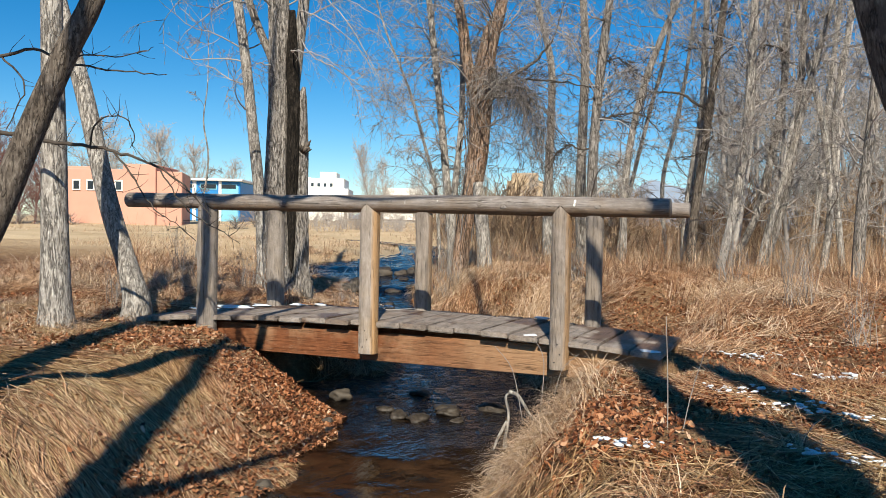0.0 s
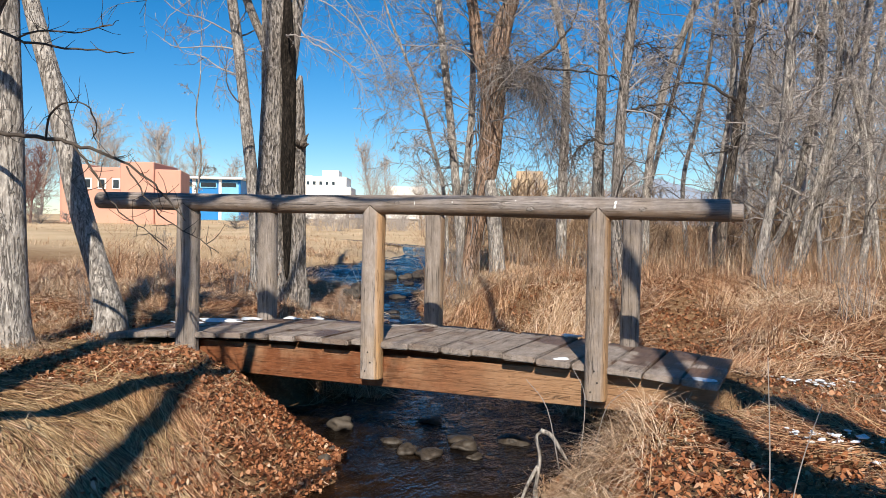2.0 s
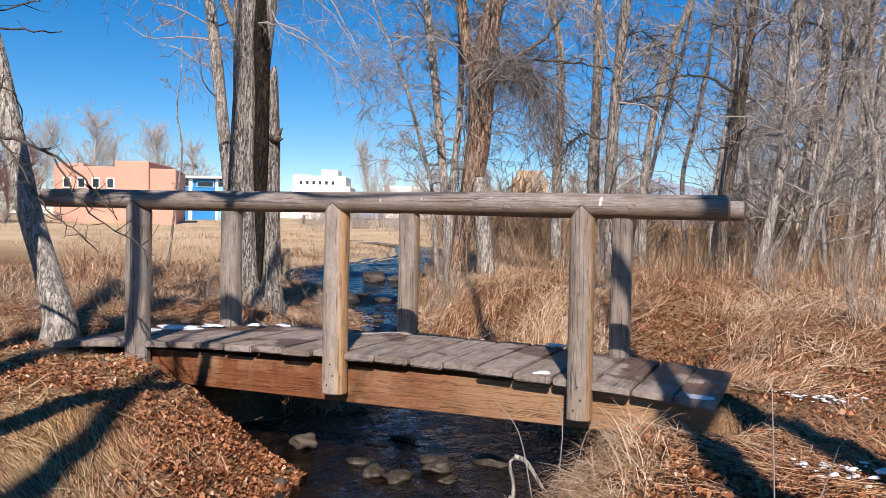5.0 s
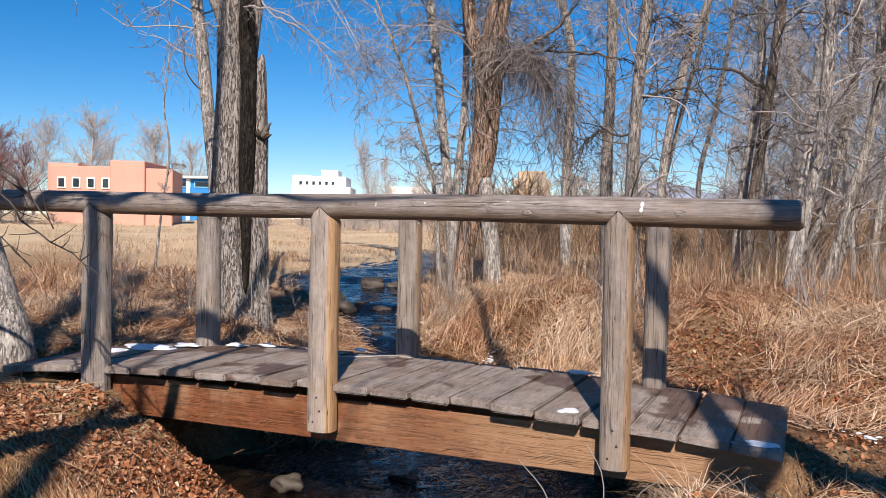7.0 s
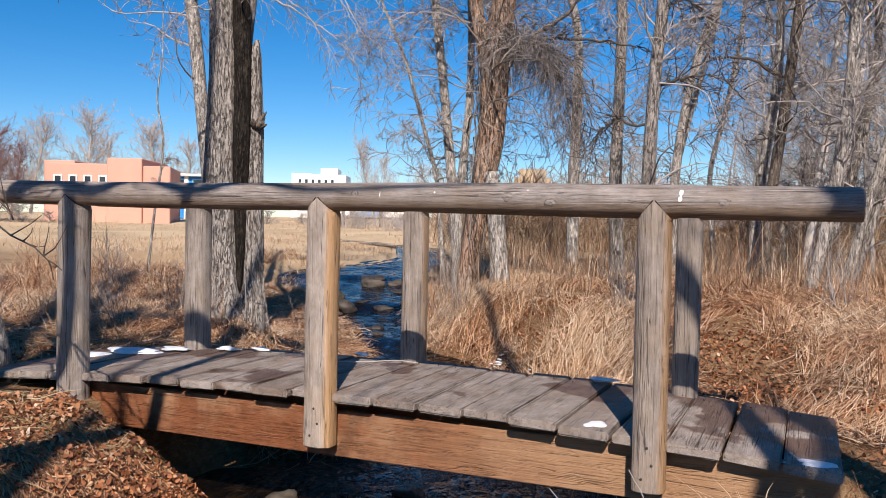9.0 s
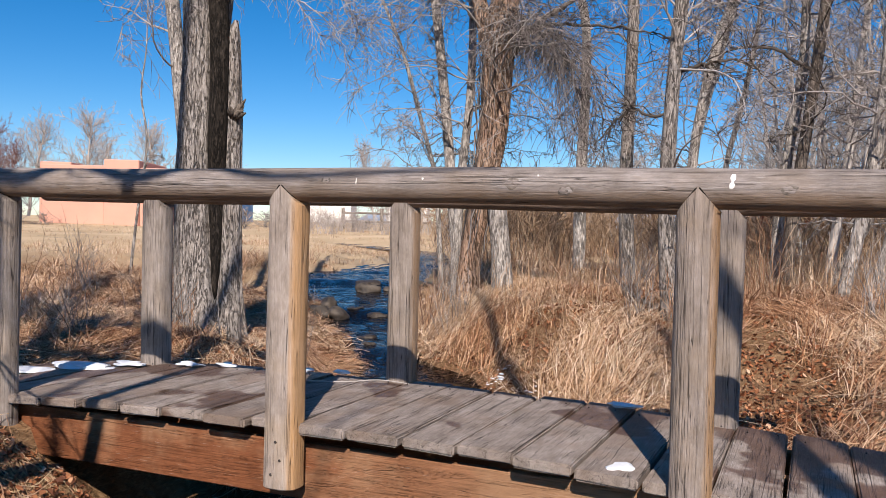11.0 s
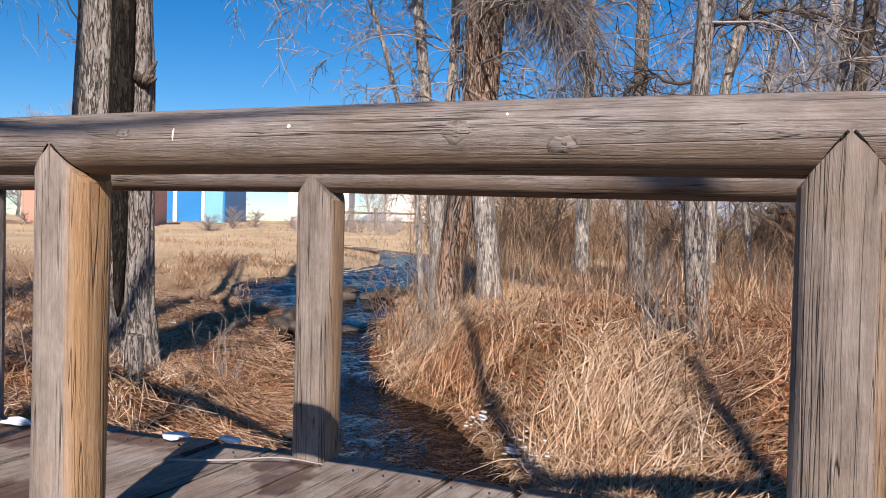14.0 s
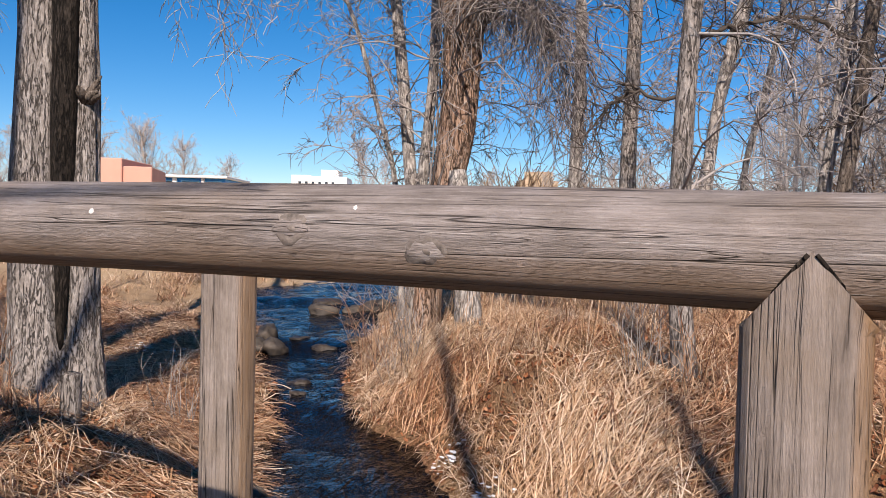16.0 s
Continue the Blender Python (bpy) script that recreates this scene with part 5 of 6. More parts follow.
def weeds():
    for n, x0, x1, y0, y1, wid, h0, h1 in ((15000, -8, 6, 2.4, 9, 0.0048, 0.2, 0.75), (34000, -14, 9, 9, 18, 0.006, 0.2, 0.6), (44000, -40, 12, 15, 50, 0.016, 0.12, 0.35)):
        x, y, s, side = scatter(n, x0, x1, y0, y1, 0.25)
        dens = value_noise(x, y, 0.35) + 0.6 * value_noise(x, y, 1.2) + np.where(side > 0, 0.22, -0.08)
        keep = (dens + 0.35 * gr.random(len(x)) > 0.12) & ~((side > 0) & (y < 3.8) & (gr.random(len(x)) < 0.75))
        x, y, side = x[keep], y[keep], side[keep]
        k = len(x)
        meadow = np.where((side < 0) | (x < -3.5), 0.42, 1.0)
        root = np.stack([x, y, ground_z(x, y) - 0.01], -1)
        length, az, lean, curl = gr.uniform(h0, h1, k) * meadow * np.where(y < 9, 0.45 + 0.55 * sstep(y, 2.5, 4.5), 1.0), gr.uniform(0, 6.28, k), np.abs(gr.normal(0, 0.45, k)) + 0.3 * (meadow < 1), gr.uniform(0.0, 1.6, k)
        w = gr.uniform(0.6, 1.3, k) * wid
        for pick, mat, lab in ((meadow < 1, MAT_STRAW, "short pale dry meadow grass"), ((meadow >= 1) & (gr.random(k) < 0.65), MAT_WEED if y0 < 18 else MAT_STRAW, "upright brown dry weeds under the trees"), (meadow >= 1, MAT_STRAW, "upright pale dry grass under the trees")):
            if pick.sum() < 10:
                continue
            g = Geo()
            blades(g, root[pick], length[pick], w[pick], az[pick], lean[pick], curl[pick], 2)
            tagged(new("dry_weeds", g.mesh("dry_weeds", mat)), lab, "weeds", kind="stuff")


weeds()


def leaves():
    g = Geo()
    for n, x0, x1, y0, y1, lo in ((75000, -3.5, 5.2, -5.5, 0.1, -0.16), (46000, -5, 5.5, 0.0, 6, -0.08), (9000, -1.9, 0.4, -1.1, 0.08, -0.3), (5000, -3.2, 0.8, -3.2, -1.0, 0.05), (4200, 1.25, 4.6, 1.15, 3.7, 0.0), (3500, 1.6, 3.0, -1.3, 0.05, -0.2), (5000, 1.8, 4.2, -3.2, -0.6, 0.05)):
        x, y, s, side = scatter(n, x0, x1, y0, y1, -0.03)
        dens = 0.6 * value_noise(x, y, 0.8) + 0.5 * value_noise(x, y, 2.1) + 0.3 * value_noise(x, y, 6.0) + np.where(side < 0, np.where(y < 0.2, 0.2 - 0.72 * sstep(s, 0.25, 0.8) + 0.24 * sstep(y, -1.9, -1.2), 0.0), np.where(y < 0.2, -0.14 - 0.3 * (s < 0.35), np.where(x > 1.5, 0.12, 0.02)))
        keep = dens + 0.25 * gr.random(len(x)) > lo + 0.08
        x, y = x[keep], y[keep]
        k = len(x)
        c = np.stack([x, y, ground_z(x, y) + 0.008 + 0.022 * gr.random(k)], -1)
        az, tilt, size = gr.uniform(0, 6.28, k), gr.normal(0, 0.6, k), gr.uniform(0.006, 0.021, k)
        a = np.stack([np.cos(az) * np.cos(tilt), np.sin(az) * np.cos(tilt), np.sin(tilt)], -1)
        b = np.stack([-np.sin(az), np.cos(az), 0.5 * gr.normal(0, 1, k)], -1)
        up = np.array([0, 0, 1.0])
        fold, curl = gr.uniform(-0.1, 0.75, k)[:, None], gr.uniform(-0.2, 0.6, k)[:, None]
        s_ = size[:, None]
        base, tip = c - a * s_, c + a * s_ * 1.1 + up * s_ * curl
        wings = [c + a * s_ * f + q * b * s_ * w + up * s_ * fold * w for q in (1, -1) for f, w in ((-0.45, 0.62), (0.35, 0.5))]
        v = np.stack([base, wings[0], wings[1], tip, wings[3], wings[2]], 1).reshape(-1, 3)
        i = np.arange(k)[:, None] * 6
        g.add(v, np.concatenate([i + np.array([[0, 3, 2, 1]]), i + np.array([[0, 5, 4, 3]])]))
    tagged(new("fallen_leaves", g.mesh("fallen_leaves", MAT_LEAF, False)), "curled red-brown fallen leaves on the banks", "leaves", kind="stuff")


leaves()

SEGMENTS[:] = [3, 5, 9]
# ---- near trees whose shadows lie over the banks ----
DARK1 = [(-0.76, -3.23, -0.53, 0.155), (-0.78, -3.22, 0.1, 0.14), (-0.83, -3.18, 1.08, 0.126), (-0.88, -3.15, 2.48, 0.119), (-0.93, -3.15, 4.3, 0.106), (-1.01, -3.15, 6.69, 0.084)]
DARK2 = [(-0.74, -3.21, -0.04, 0.098), (-0.54, -3.14, 0.45, 0.077), (-0.38, -3.08, 0.8, 0.07), (-0.22, -3.02, 1.22, 0.064), (-0.08, -2.96, 1.57, 0.06), (0.08, -2.9, 1.93, 0.053), (0.25, -2.87, 2.62, 0.042), (0.54, -2.87, 3.88, 0.028)]
DARK3 = [(-0.92, -3.15, 3.75, 0.07), (-1.43, -3.15, 4.87, 0.059), (-1.89, -3.15, 5.85, 0.05), (-2.42, -3.15, 7.26, 0.035)]
DARK4 = [(-0.92, -3.15, 3.88, 0.077), (-0.62, -3.15, 4.87, 0.07), (-0.42, -3.15, 5.85, 0.064), (-0.3, -3.15, 7.4, 0.042)]
DARK5 = [(-0.87, -3.15, 3.19, 0.056), (-0.24, -3.15, 4.45, 0.042), (0.25, -3.15, 5.85, 0.034), (0.54, -3.15, 6.98, 0.023)]
DARK6 = [(-0.88, -3.15, 2.45, 0.05), (-0.55, -3.15, 2.52, 0.047), (-0.30, -3.15, 2.66, 0.046), (-0.235, -3.15, 3.1, 0.045), (-0.25, -3.15, 3.7, 0.04), (-0.35, -3.15, 4.3, 0.03)]
DARK7 = [(-0.88, -3.15, 3.1, 0.05), (-0.66, -3.14, 3.56, 0.046), (-0.4, -3.13, 3.7, 0.042), (-0.1, -3.12, 3.6, 0.038), (0.2, -3.11, 3.71, 0.034), (0.55, -3.1, 3.59, 0.03), (0.9, -3.1, 3.69, 0.026), (1.25, -3.1, 3.6, 0.018)]
DARK8 = [(-0.9, -3.15, 3.4, 0.05), (-1.15, -3.15, 3.62, 0.04), (-1.4, -3.15, 3.66, 0.035), (-1.75, -3.15, 3.8, 0.02)]
bare_tree("tree", "dark leaning leafless tree on the near bank", [DARK1, DARK2, DARK3, DARK4, DARK5, DARK6, DARK7, DARK8], MAT_BARK_DARK, MAT_TWIG_DARK, 51, 1.2, 12, 2.5, 0.9, 0.03, droop=0.1, twigs=4)
BEHIND1 = [(1.49, -6.49, -0.2, 0.13), (1.49, -6.49, 0.6, 0.105), (1.51, -6.47, 1.6, 0.095), (1.57, -6.45, 2.35, 0.09), (1.53, -6.47, 3.2, 0.075), (1.49, -6.51, 4.4, 0.06)]
BEHIND2 = [(1.57, -6.45, 2.3, 0.05), (1.73, -6.39, 2.6, 0.045), (1.87, -6.33, 2.9, 0.04), (2.19, -6.21, 3.6, 0.03)]
bare_tree("tree", "forked dark leafless tree whose shadow crosses the bank", [BEHIND1, BEHIND2], MAT_BARK_DARK, MAT_TWIG_DARK, 55, 2.0, 8, 3.0, 0.8, 0.03, twigs=3)
BEHIND3 = [(4.24, -5.46, -0.2, 0.17), (4.24, -5.46, 0.6, 0.14), (4.22, -5.46, 1.6, 0.125), (4.25, -5.44, 2.8, 0.11), (4.3, -5.46, 4.0, 0.085), (4.75, -5.46, 5.0, 0.07)]
bare_tree("tree", "stout dark leafless tree whose shadow crosses the path", [BEHIND3], MAT_BARK_DARK, MAT_TWIG_DARK, 56, 2.0, 8, 3.0, 0.8, 0.03, twigs=3)
RIGHT1 = [(3.62, -3.45, -0.2, 0.13), (3.59, -3.42, 0.3, 0.105), (3.62, -3.36, 0.93, 0.1), (3.52, -3.32, 1.14, 0.1), (3.47, -3.3, 1.27, 0.098), (3.41, -3.3, 1.47, 0.095), (3.38, -3.3, 1.6, 0.09), (3.40, -3.3, 2.0, 0.082), (3.45, -3.3, 2.6, 0.076), (3.6, -3.3, 3.5, 0.07), (3.62, -3.3, 3.85, 0.066), (3.3, -3.3, 4.3, 0.058), (2.83, -3.3, 4.8, 0.05), (2.62, -3.3, 5.6, 0.045), (2.48, -3.3, 6.6, 0.035)]
bare_tree("tree", "dark crooked leafless tree on the near bank", [RIGHT1], MAT_BARK_DARK, MAT_TWIG_DARK, 52, 2.0, 5, 2.6, 0.8, 0.03, droop=0.0, twigs=3)
RIGHT2 = [(4.1, -3.4, -0.2, 0.17), (4.08, -3.38, 0.5, 0.14), (4.04, -3.36, 1.5, 0.125), (4.0, -3.35, 2.6, 0.11), (3.9, -3.35, 4.2, 0.085)]
bare_tree("tree", "grey leafless tree on the near bank", [RIGHT2], MAT_BARK, MAT_TWIG, 54, 2.0, 22, 3.8, 1.2, 0.03, twigs=4)


def low_branch_tree():
    """A tree beside the view whose bare thorny boughs hang into it."""
    stem = [(-3.75, -1.3, -0.1, 0.09), (-3.7, -1.28, 0.8, 0.08), (-3.65, -1.25, 1.5, 0.07), (-3.68, -1.25, 2.3, 0.06), (-3.75, -1.3, 3.5, 0.045)]
    tree = bare_tree("tree", "dark leafless tree with low drooping thorny boughs", [stem], MAT_BARK_DARK, MAT_TWIG_DARK, 53, 2.0, 5, 2.5, 0.8, 0.03, twigs=3)
    boughs = (
        ([(-3.65, -1.25, 1.45), (-3.3, -1.2, 1.45), (-2.92, -1.2, 1.43), (-2.55, -1.2, 1.43), (-2.26, -1.2, 1.39), (-1.98, -1.2, 1.35), (-1.65, -1.2, 1.31), (-1.43, -1.2, 1.27), (-1.18, -1.2, 1.21), (-1.0, -1.2, 1.14), (-0.83, -1.2, 1.04), (-0.7, -1.2, 0.95), (-0.56, -1.2, 0.81)], 0.022, 0.003),
        ([(-1.43, -1.2, 1.27), (-1.3, -1.2, 1.14), (-1.2, -1.2, 1.02), (-1.05, -1.2, 0.86), (-0.87, -1.2, 0.76), (-0.7, -1.2, 0.65)], 0.008, 0.002),
        ([(-1.65, -1.2, 1.31), (-1.62, -1.2, 1.45), (-1.49, -1.2, 1.53), (-1.33, -1.2, 1.5), (-1.25, -1.2, 1.4), (-1.29, -1.2, 1.29)], 0.008, 0.003),
        ([(-1.0, -1.2, 1.14), (-0.88, -1.2, 0.96), (-0.7, -1.2, 0.82), (-0.47, -1.2, 0.71), (-0.33, -1.2, 0.64)], 0.006, 0.002),
        ([(-3.68, -1.25, 2.2), (-3.2, -1.2, 2.1), (-2.8, -1.2, 2.07), (-2.56, -1.2, 2.02), (-2.21, -1.2, 2.05), (-1.92, -1.2, 1.94), (-1.6, -1.2, 1.88), (-1.24, -1.2, 1.83), (-0.96, -1.2, 1.8)], 0.02, 0.003),
        ([(-1.92, -1.2, 1.94), (-1.71, -1.2, 1.98), (-1.44, -1.2, 1.95), (-1.19, -1.2, 1.97), (-1.09, -1.2, 2.01)], 0.007, 0.002),
        ([(-2.56, -1.2, 2.02), (-2.32, -1.2, 1.83), (-2.38, -1.2, 1.62), (-2.49, -1.2, 1.45)], 0.009, 0.003),
    )
    r = np.random.default_rng(71)
    for pts, r0, r1 in boughs:
        g = Geo()
        p, rad = smooth_path(pts, np.linspace(r0, r1, len(pts)), 4)
        p = p + r.normal(0, 0.006, p.shape)
        tube(g, p, rad, 7)
        for k in range(int(len(p) * 0.8)):
            i = r.integers(3, len(p) - 1)
            d = unit(r.normal(0, 1, 3) + np.array([0.3, 0, 0.2]))
            grow(g, p[i], d, r.uniform(0.04, 0.22), 0.0035, 0, r)
        part_mesh("bough", g.mesh("bough", MAT_TWIG_DARK), tree, "bare thorny drooping bough")


low_branch_tree()


def hanging_twigs():
    """Long hanging shoots from the thick cottonwood."""
    r = np.random.default_rng(72)
    root = bpy.data.objects["cleft"].parent
    for pts in (
        [(-2.48, 2.95, 3.3), (-2.2, 2.6, 3.2), (-1.9, 2.6, 3.05), (-1.6, 2.6, 2.84), (-1.4, 2.6, 2.61), (-1.25, 2.6, 2.38), (-1.09, 2.6, 2.06)],
        [(-2.56, 2.95, 2.8), (-2.34, 2.6, 2.76), (-2.04, 2.6, 2.71), (-1.74, 2.6, 2.53), (-1.52, 2.6, 2.27), (-1.37, 2.6, 2.04)],
        [(-2.46, 2.95, 3.5), (-2.21, 2.6, 3.43), (-1.75, 2.6, 3.33), (-1.32, 2.6, 3.11), (-1.04, 2.6, 2.84)],
        [(-2.46, 2.95, 2.95), (-2.09, 2.6, 2.67), (-1.85, 2.6, 2.56), (-1.62, 2.6, 2.42), (-1.39, 2.6, 2.27), (-1.25, 2.6, 2.09), (-1.17, 2.6, 1.87)],
        [(-2.44, 2.95, 3.7), (-1.9, 2.7, 3.3), (-1.46, 2.6, 2.75), (-1.29, 2.6, 2.5), (-1.12, 2.6, 2.2), (-1.17, 2.6, 2.02)],
        [(-2.75, 2.85, 2.66), (-2.85, 2.6, 2.64), (-2.96, 2.6, 2.59), (-3.2, 2.6, 2.4), (-3.32, 2.6, 2.14)],
    ):
        g = Geo()
        p, rad = smooth_path(pts, np.linspace(0.009, 0.002, len(pts)), 4)
        tube(g, p + r.normal(0, 0.008, p.shape), rad, 5)
        for k in range(30):
            i = r.integers(3, len(p) - 1)
            d = unit(np.array([0.5, r.normal(0, 0.7), -0.1 + r.normal(0, 0.5)]))
            grow(g, p[i], d, r.uniform(0.2, 0.6), 0.0026, 1, r, 4, 0.15, -0.05, 5, 0.3)
        part_mesh("bough", g.mesh("bough", MAT_TWIG), root, "long hanging leafless shoots")


hanging_twigs()


# ---- stones, snow, sticks ----
def lump_mesh(name, sx, sy, sz, seed, mat, sub=3, rough=0.22):
    bm = bmesh.new()
    bmesh.ops.create_icosphere(bm, subdivisions=sub, radius=1)
    off = Vector((seed * 3.7, seed * 1.3, seed * 7.1))
    for v in bm.verts:
        n = noise.noise(v.co * 1.1 + off) * rough * 1.6 + noise.noise(v.co * 2.6 + off) * rough * 0.6
        v.co *= 1 + n
        v.co = Vector((v.co.x * sx, v.co.y * sy, v.co.z * sz))
    me = bpy.data.meshes.new(name)
    bm.to_mesh(me)
    bm.free()
    me.polygons.foreach_set("use_smooth", np.full(len(me.polygons), True))
    me.materials.append(mat)
    return me


def stone(x, y, z, size, seed, mat=None, flat=0.65, label="rounded grey river stone at the water's edge"):
    r = random.Random(seed)
    ob = new("stone", lump_mesh("stone", size, size * r.uniform(0.6, 1.0), size * flat, seed, mat or MAT_STONE, 3, 0.34))
    ob.matrix_basis = Matrix.Translation((x, y, z)) @ Matrix.Rotation(r.uniform(0, 6), 4, "Z")
    tagged(ob, label, "stone", "stones in the brook")


for k, (x, y, dz, size) in enumerate(((-3.62, 6.56, 0.06, 0.17), (-3.27, 6.16, 0.04, 0.14), (-3.48, 6.1, 0.05, 0.15), (-3.95, 8.2, -0.01, 0.2), (-3.5, 8.75, 0.0, 0.22), (-3.7, 8.45, -0.02, 0.14), (-1.22, 2.88, 0.05, 0.11), (-0.22, -0.12, 0.015, 0.05), (0.0, -0.55, 0.01, 0.055), (-0.12, -0.35, 0.03, 0.05), (-0.42, 0.4, 0.04, 0.09), (0.3, -1.82, 0.02, 0.06), (0.2, -1.6, 0.03, 0.045), (0.36, -2.1, 0.02, 0.05))):
    stone(x, y, float(water_z(y)) + dz, size, k + 1)
for k, (x, y, dz, size) in enumerate(((0.42, 0.12, 0.02, 0.12), (0.24, 0.14, 0.03, 0.08), (0.58, 0.36, 0.03, 0.09), (0.72, 0.2, 0.01, 0.07), (0.05, 0.3, 0.0, 0.09), (0.5, 0.5, 0.0, 0.12), (0.85, 0.65, 0.0, 0.13), (0.1, 0.9, 0.0, 0.14), (-2.35, 5.2, 0.0, 0.12), (-2.15, 4.85, 0.02, 0.09), (-1.95, 4.75, 0.0, 0.08), (-2.9, 6.5, 0.0, 0.14), (-3.3, 6.7, 0.0, 0.12), (-2.7, 6.75, 0.02, 0.1), (-1.5, 3.9, -0.02, 0.08), (-3.3, 7.7, 0.0, 0.15), (-4.3, 8.9, 0.0, 0.2))):
    stone(x, y, float(water_z(y)) + dz - 0.025, size, k + 40, MAT_STONE_WET, 0.42, "dark wet stone breaking the brook's surface")


def snow_patch(x, y, z, sx, sy, seed, high=0.011, label="thin melting snow patch on the deck", on_ground=False):
    me = lump_mesh("snow_patch", sx, sy, high, seed, MAT_SNOW, 3, 0.38)
    if on_ground:
        for v in me.vertices:
            v.co.z += float(ground_z(x + v.co.x, y + v.co.y)) + 0.012 + 0.02 * noise.noise(Vector((v.co.x * 14, v.co.y * 14, seed)))
        z = 0
    ob = new("snow_patch", me)
    ob.location = (x, y, z)
    tagged(ob, label, "snow", "snow patches")


for k, (x, y, sx, sy) in enumerate(((-1.85, 0.86, 0.20, 0.10), (-1.62, 0.97, 0.12, 0.06), (-2.05, 0.7, 0.16, 0.07), (-1.26, 1.03, 0.085, 0.035), (-1.04, 1.07, 0.06, 0.03), (-0.54, 1.06, 0.05, 0.03), (-0.33, 1.1, 0.05, 0.018), (1.13, 1.09, 0.07, 0.03), (1.30, 0.17, 0.05, 0.075), (2.16, 0.14, 0.10, 0.05))):
    snow_patch(x, y, deck_z(x, y) + 0.006, sx, sy, k + 3)
def snow_crumbs(x, y, sx, sy, seed):
    """Old snow left between the grass: many thin scraps in one patch."""
    r = random.Random(seed)
    g = Geo()
    base = lump_mesh("crumb", 1, 1, 1, seed, MAT_SNOW, 2, 0.5)
    v = np.array([c.co for c in base.vertices])
    tri = np.array([p.vertices[:] for p in base.polygons])
    for k in range(int(14 + 850 * sx * sy)):
        a, d = r.uniform(0, 6.28), math.sqrt(r.random())
        cx, cy, s = x + sx * d * math.cos(a), y + sy * d * math.sin(a), r.uniform(0.004, 0.021) * (1.2 - 0.6 * d)
        w = v * np.array([s * r.uniform(0.8, 2.0), s, s * 0.4])
        ca, sa = math.cos(a * 7), math.sin(a * 7)
        w = np.stack([w[:, 0] * ca - w[:, 1] * sa, w[:, 0] * sa + w[:, 1] * ca, w[:, 2]], -1)
        g.add(w + np.array([cx, cy, float(ground_z(cx, cy)) + 0.03 + 0.03 * r.random()]), None, tri)
    tagged(new("snow_patch", g.mesh("snow_patch", MAT_SNOW)), "patch of old snow scraps among the dry grass", "snow", kind="stuff")


for k, (x, y, sx, sy) in enumerate(((2.79, 0.9, 0.28, 0.09), (3.4, -0.07, 0.3, 0.08), (2.98, -1.08, 0.25, 0.12), (2.82, -0.95, 0.14, 0.1), (3.3, -1.5, 0.28, 0.12), (1.95, -2.6, 0.1, 0.2), (1.86, -2.2, 0.08, 0.2), (2.58, -2.69, 0.14, 0.07), (3.35, -2.5, 0.2, 0.12), (-0.40, 3.74, 0.09, 0.16), (-2.2, 6.85, 0.22, 0.16), (-2.5, 7.25, 0.2, 0.14), (0.14, 3.16, 0.10, 0.14), (-0.02, 3.34, 0.07, 0.12), (1.72, -1.55, 0.06, 0.15), (-3.6, 4.9, 0.35, 0.15), (-4.2, 9.9, 0.3, 0.2))):
    snow_crumbs(x, y, sx, sy, k + 30)


def stick(name, label, pts, r0, r1, mat, category="stick"):
    g = Geo()
    p, rad = smooth_path(pts, np.linspace(r0, r1, len(pts)), 4)
    tube(g, p, rad, 7)
    return tagged(new(name, g.mesh(name, mat)), label, category)


dead = thing("dead_branch", "forked bleached dead branch hanging at the bank", "branch", (1.4, -0.66, -0.6))
for pts in ([(1.40, -0.66, -0.68), (1.40, -0.66, -0.61), (1.42, -0.66, -0.45), (1.40, -0.67, -0.34), (1.43, -0.66, -0.30)], [(1.42, -0.66, -0.30), (1.48, -0.66, -0.32), (1.54, -0.66, -0.40), (1.58, -0.64, -0.47)], [(1.41, -0.66, -0.5), (1.36, -0.68, -0.6), (1.33, -0.7, -0.69)]):
    g = Geo()
    p, rad = smooth_path(pts, np.linspace(0.014, 0.007, len(pts)), 4)
    tube(g, p, rad, 7)
    part_mesh("branch", g.mesh("branch", MAT_BARK_PALE), dead)
stick("stick", "thin pale dry stalk lying on the deck", [(-0.35, 0.80, 0.025), (-0.2, 0.9, 0.018), (-0.05, 0.97, 0.03), (0.1, 1.0, 0.02)], 0.004, 0.002, MAT_TWIG_PALE)
for k, pts in enumerate(([(2.66, -2.2, -0.2), (2.655, -2.2, 0.1), (2.64, -2.2, 0.41)], [(2.70, -2.2, -0.25), (2.75, -2.2, 0.05), (2.81, -2.2, 0.27)], [(1.62, -1.0, -0.4), (1.55, -1.0, -0.1), (1.45, -1.05, 0.05)], [(1.7, -0.9, -0.4), (1.72, -0.9, -0.05), (1.66, -0.92, 0.1)], [(1.75, -0.8, -0.35), (1.82, -0.85, -0.1), (1.94, -0.9, 0.02)], [(3.6, 2.2, 0.0), (3.62, 2.2, 0.35), (3.7, 2.2, 0.7)], [(-1.95, 2.2, 0.0), (-1.97, 2.2, 0.3), (-1.93, 2.2, 0.55)], [(-2.2, 1.9, 0.0), (-2.25, 1.9, 0.25), (-2.2, 1.92, 0.45)])):
    stick("weed_stalk", "single thin upright dry weed stalk", pts, 0.003, 0.0014, MAT_TWIG, "weed")
g = Geo()
pts, rad = smooth_path([(-2.05, 2.5, -0.15), (-2.05, 2.5, 0.0), (-2.04, 2.5, 0.11), (-2.04, 2.5, 0.115)], [0.06, 0.055, 0.052, 0.03], 4)
tube(g, pts, rad, 12, trunk_lump(np.random.default_rng(4), 0.03))
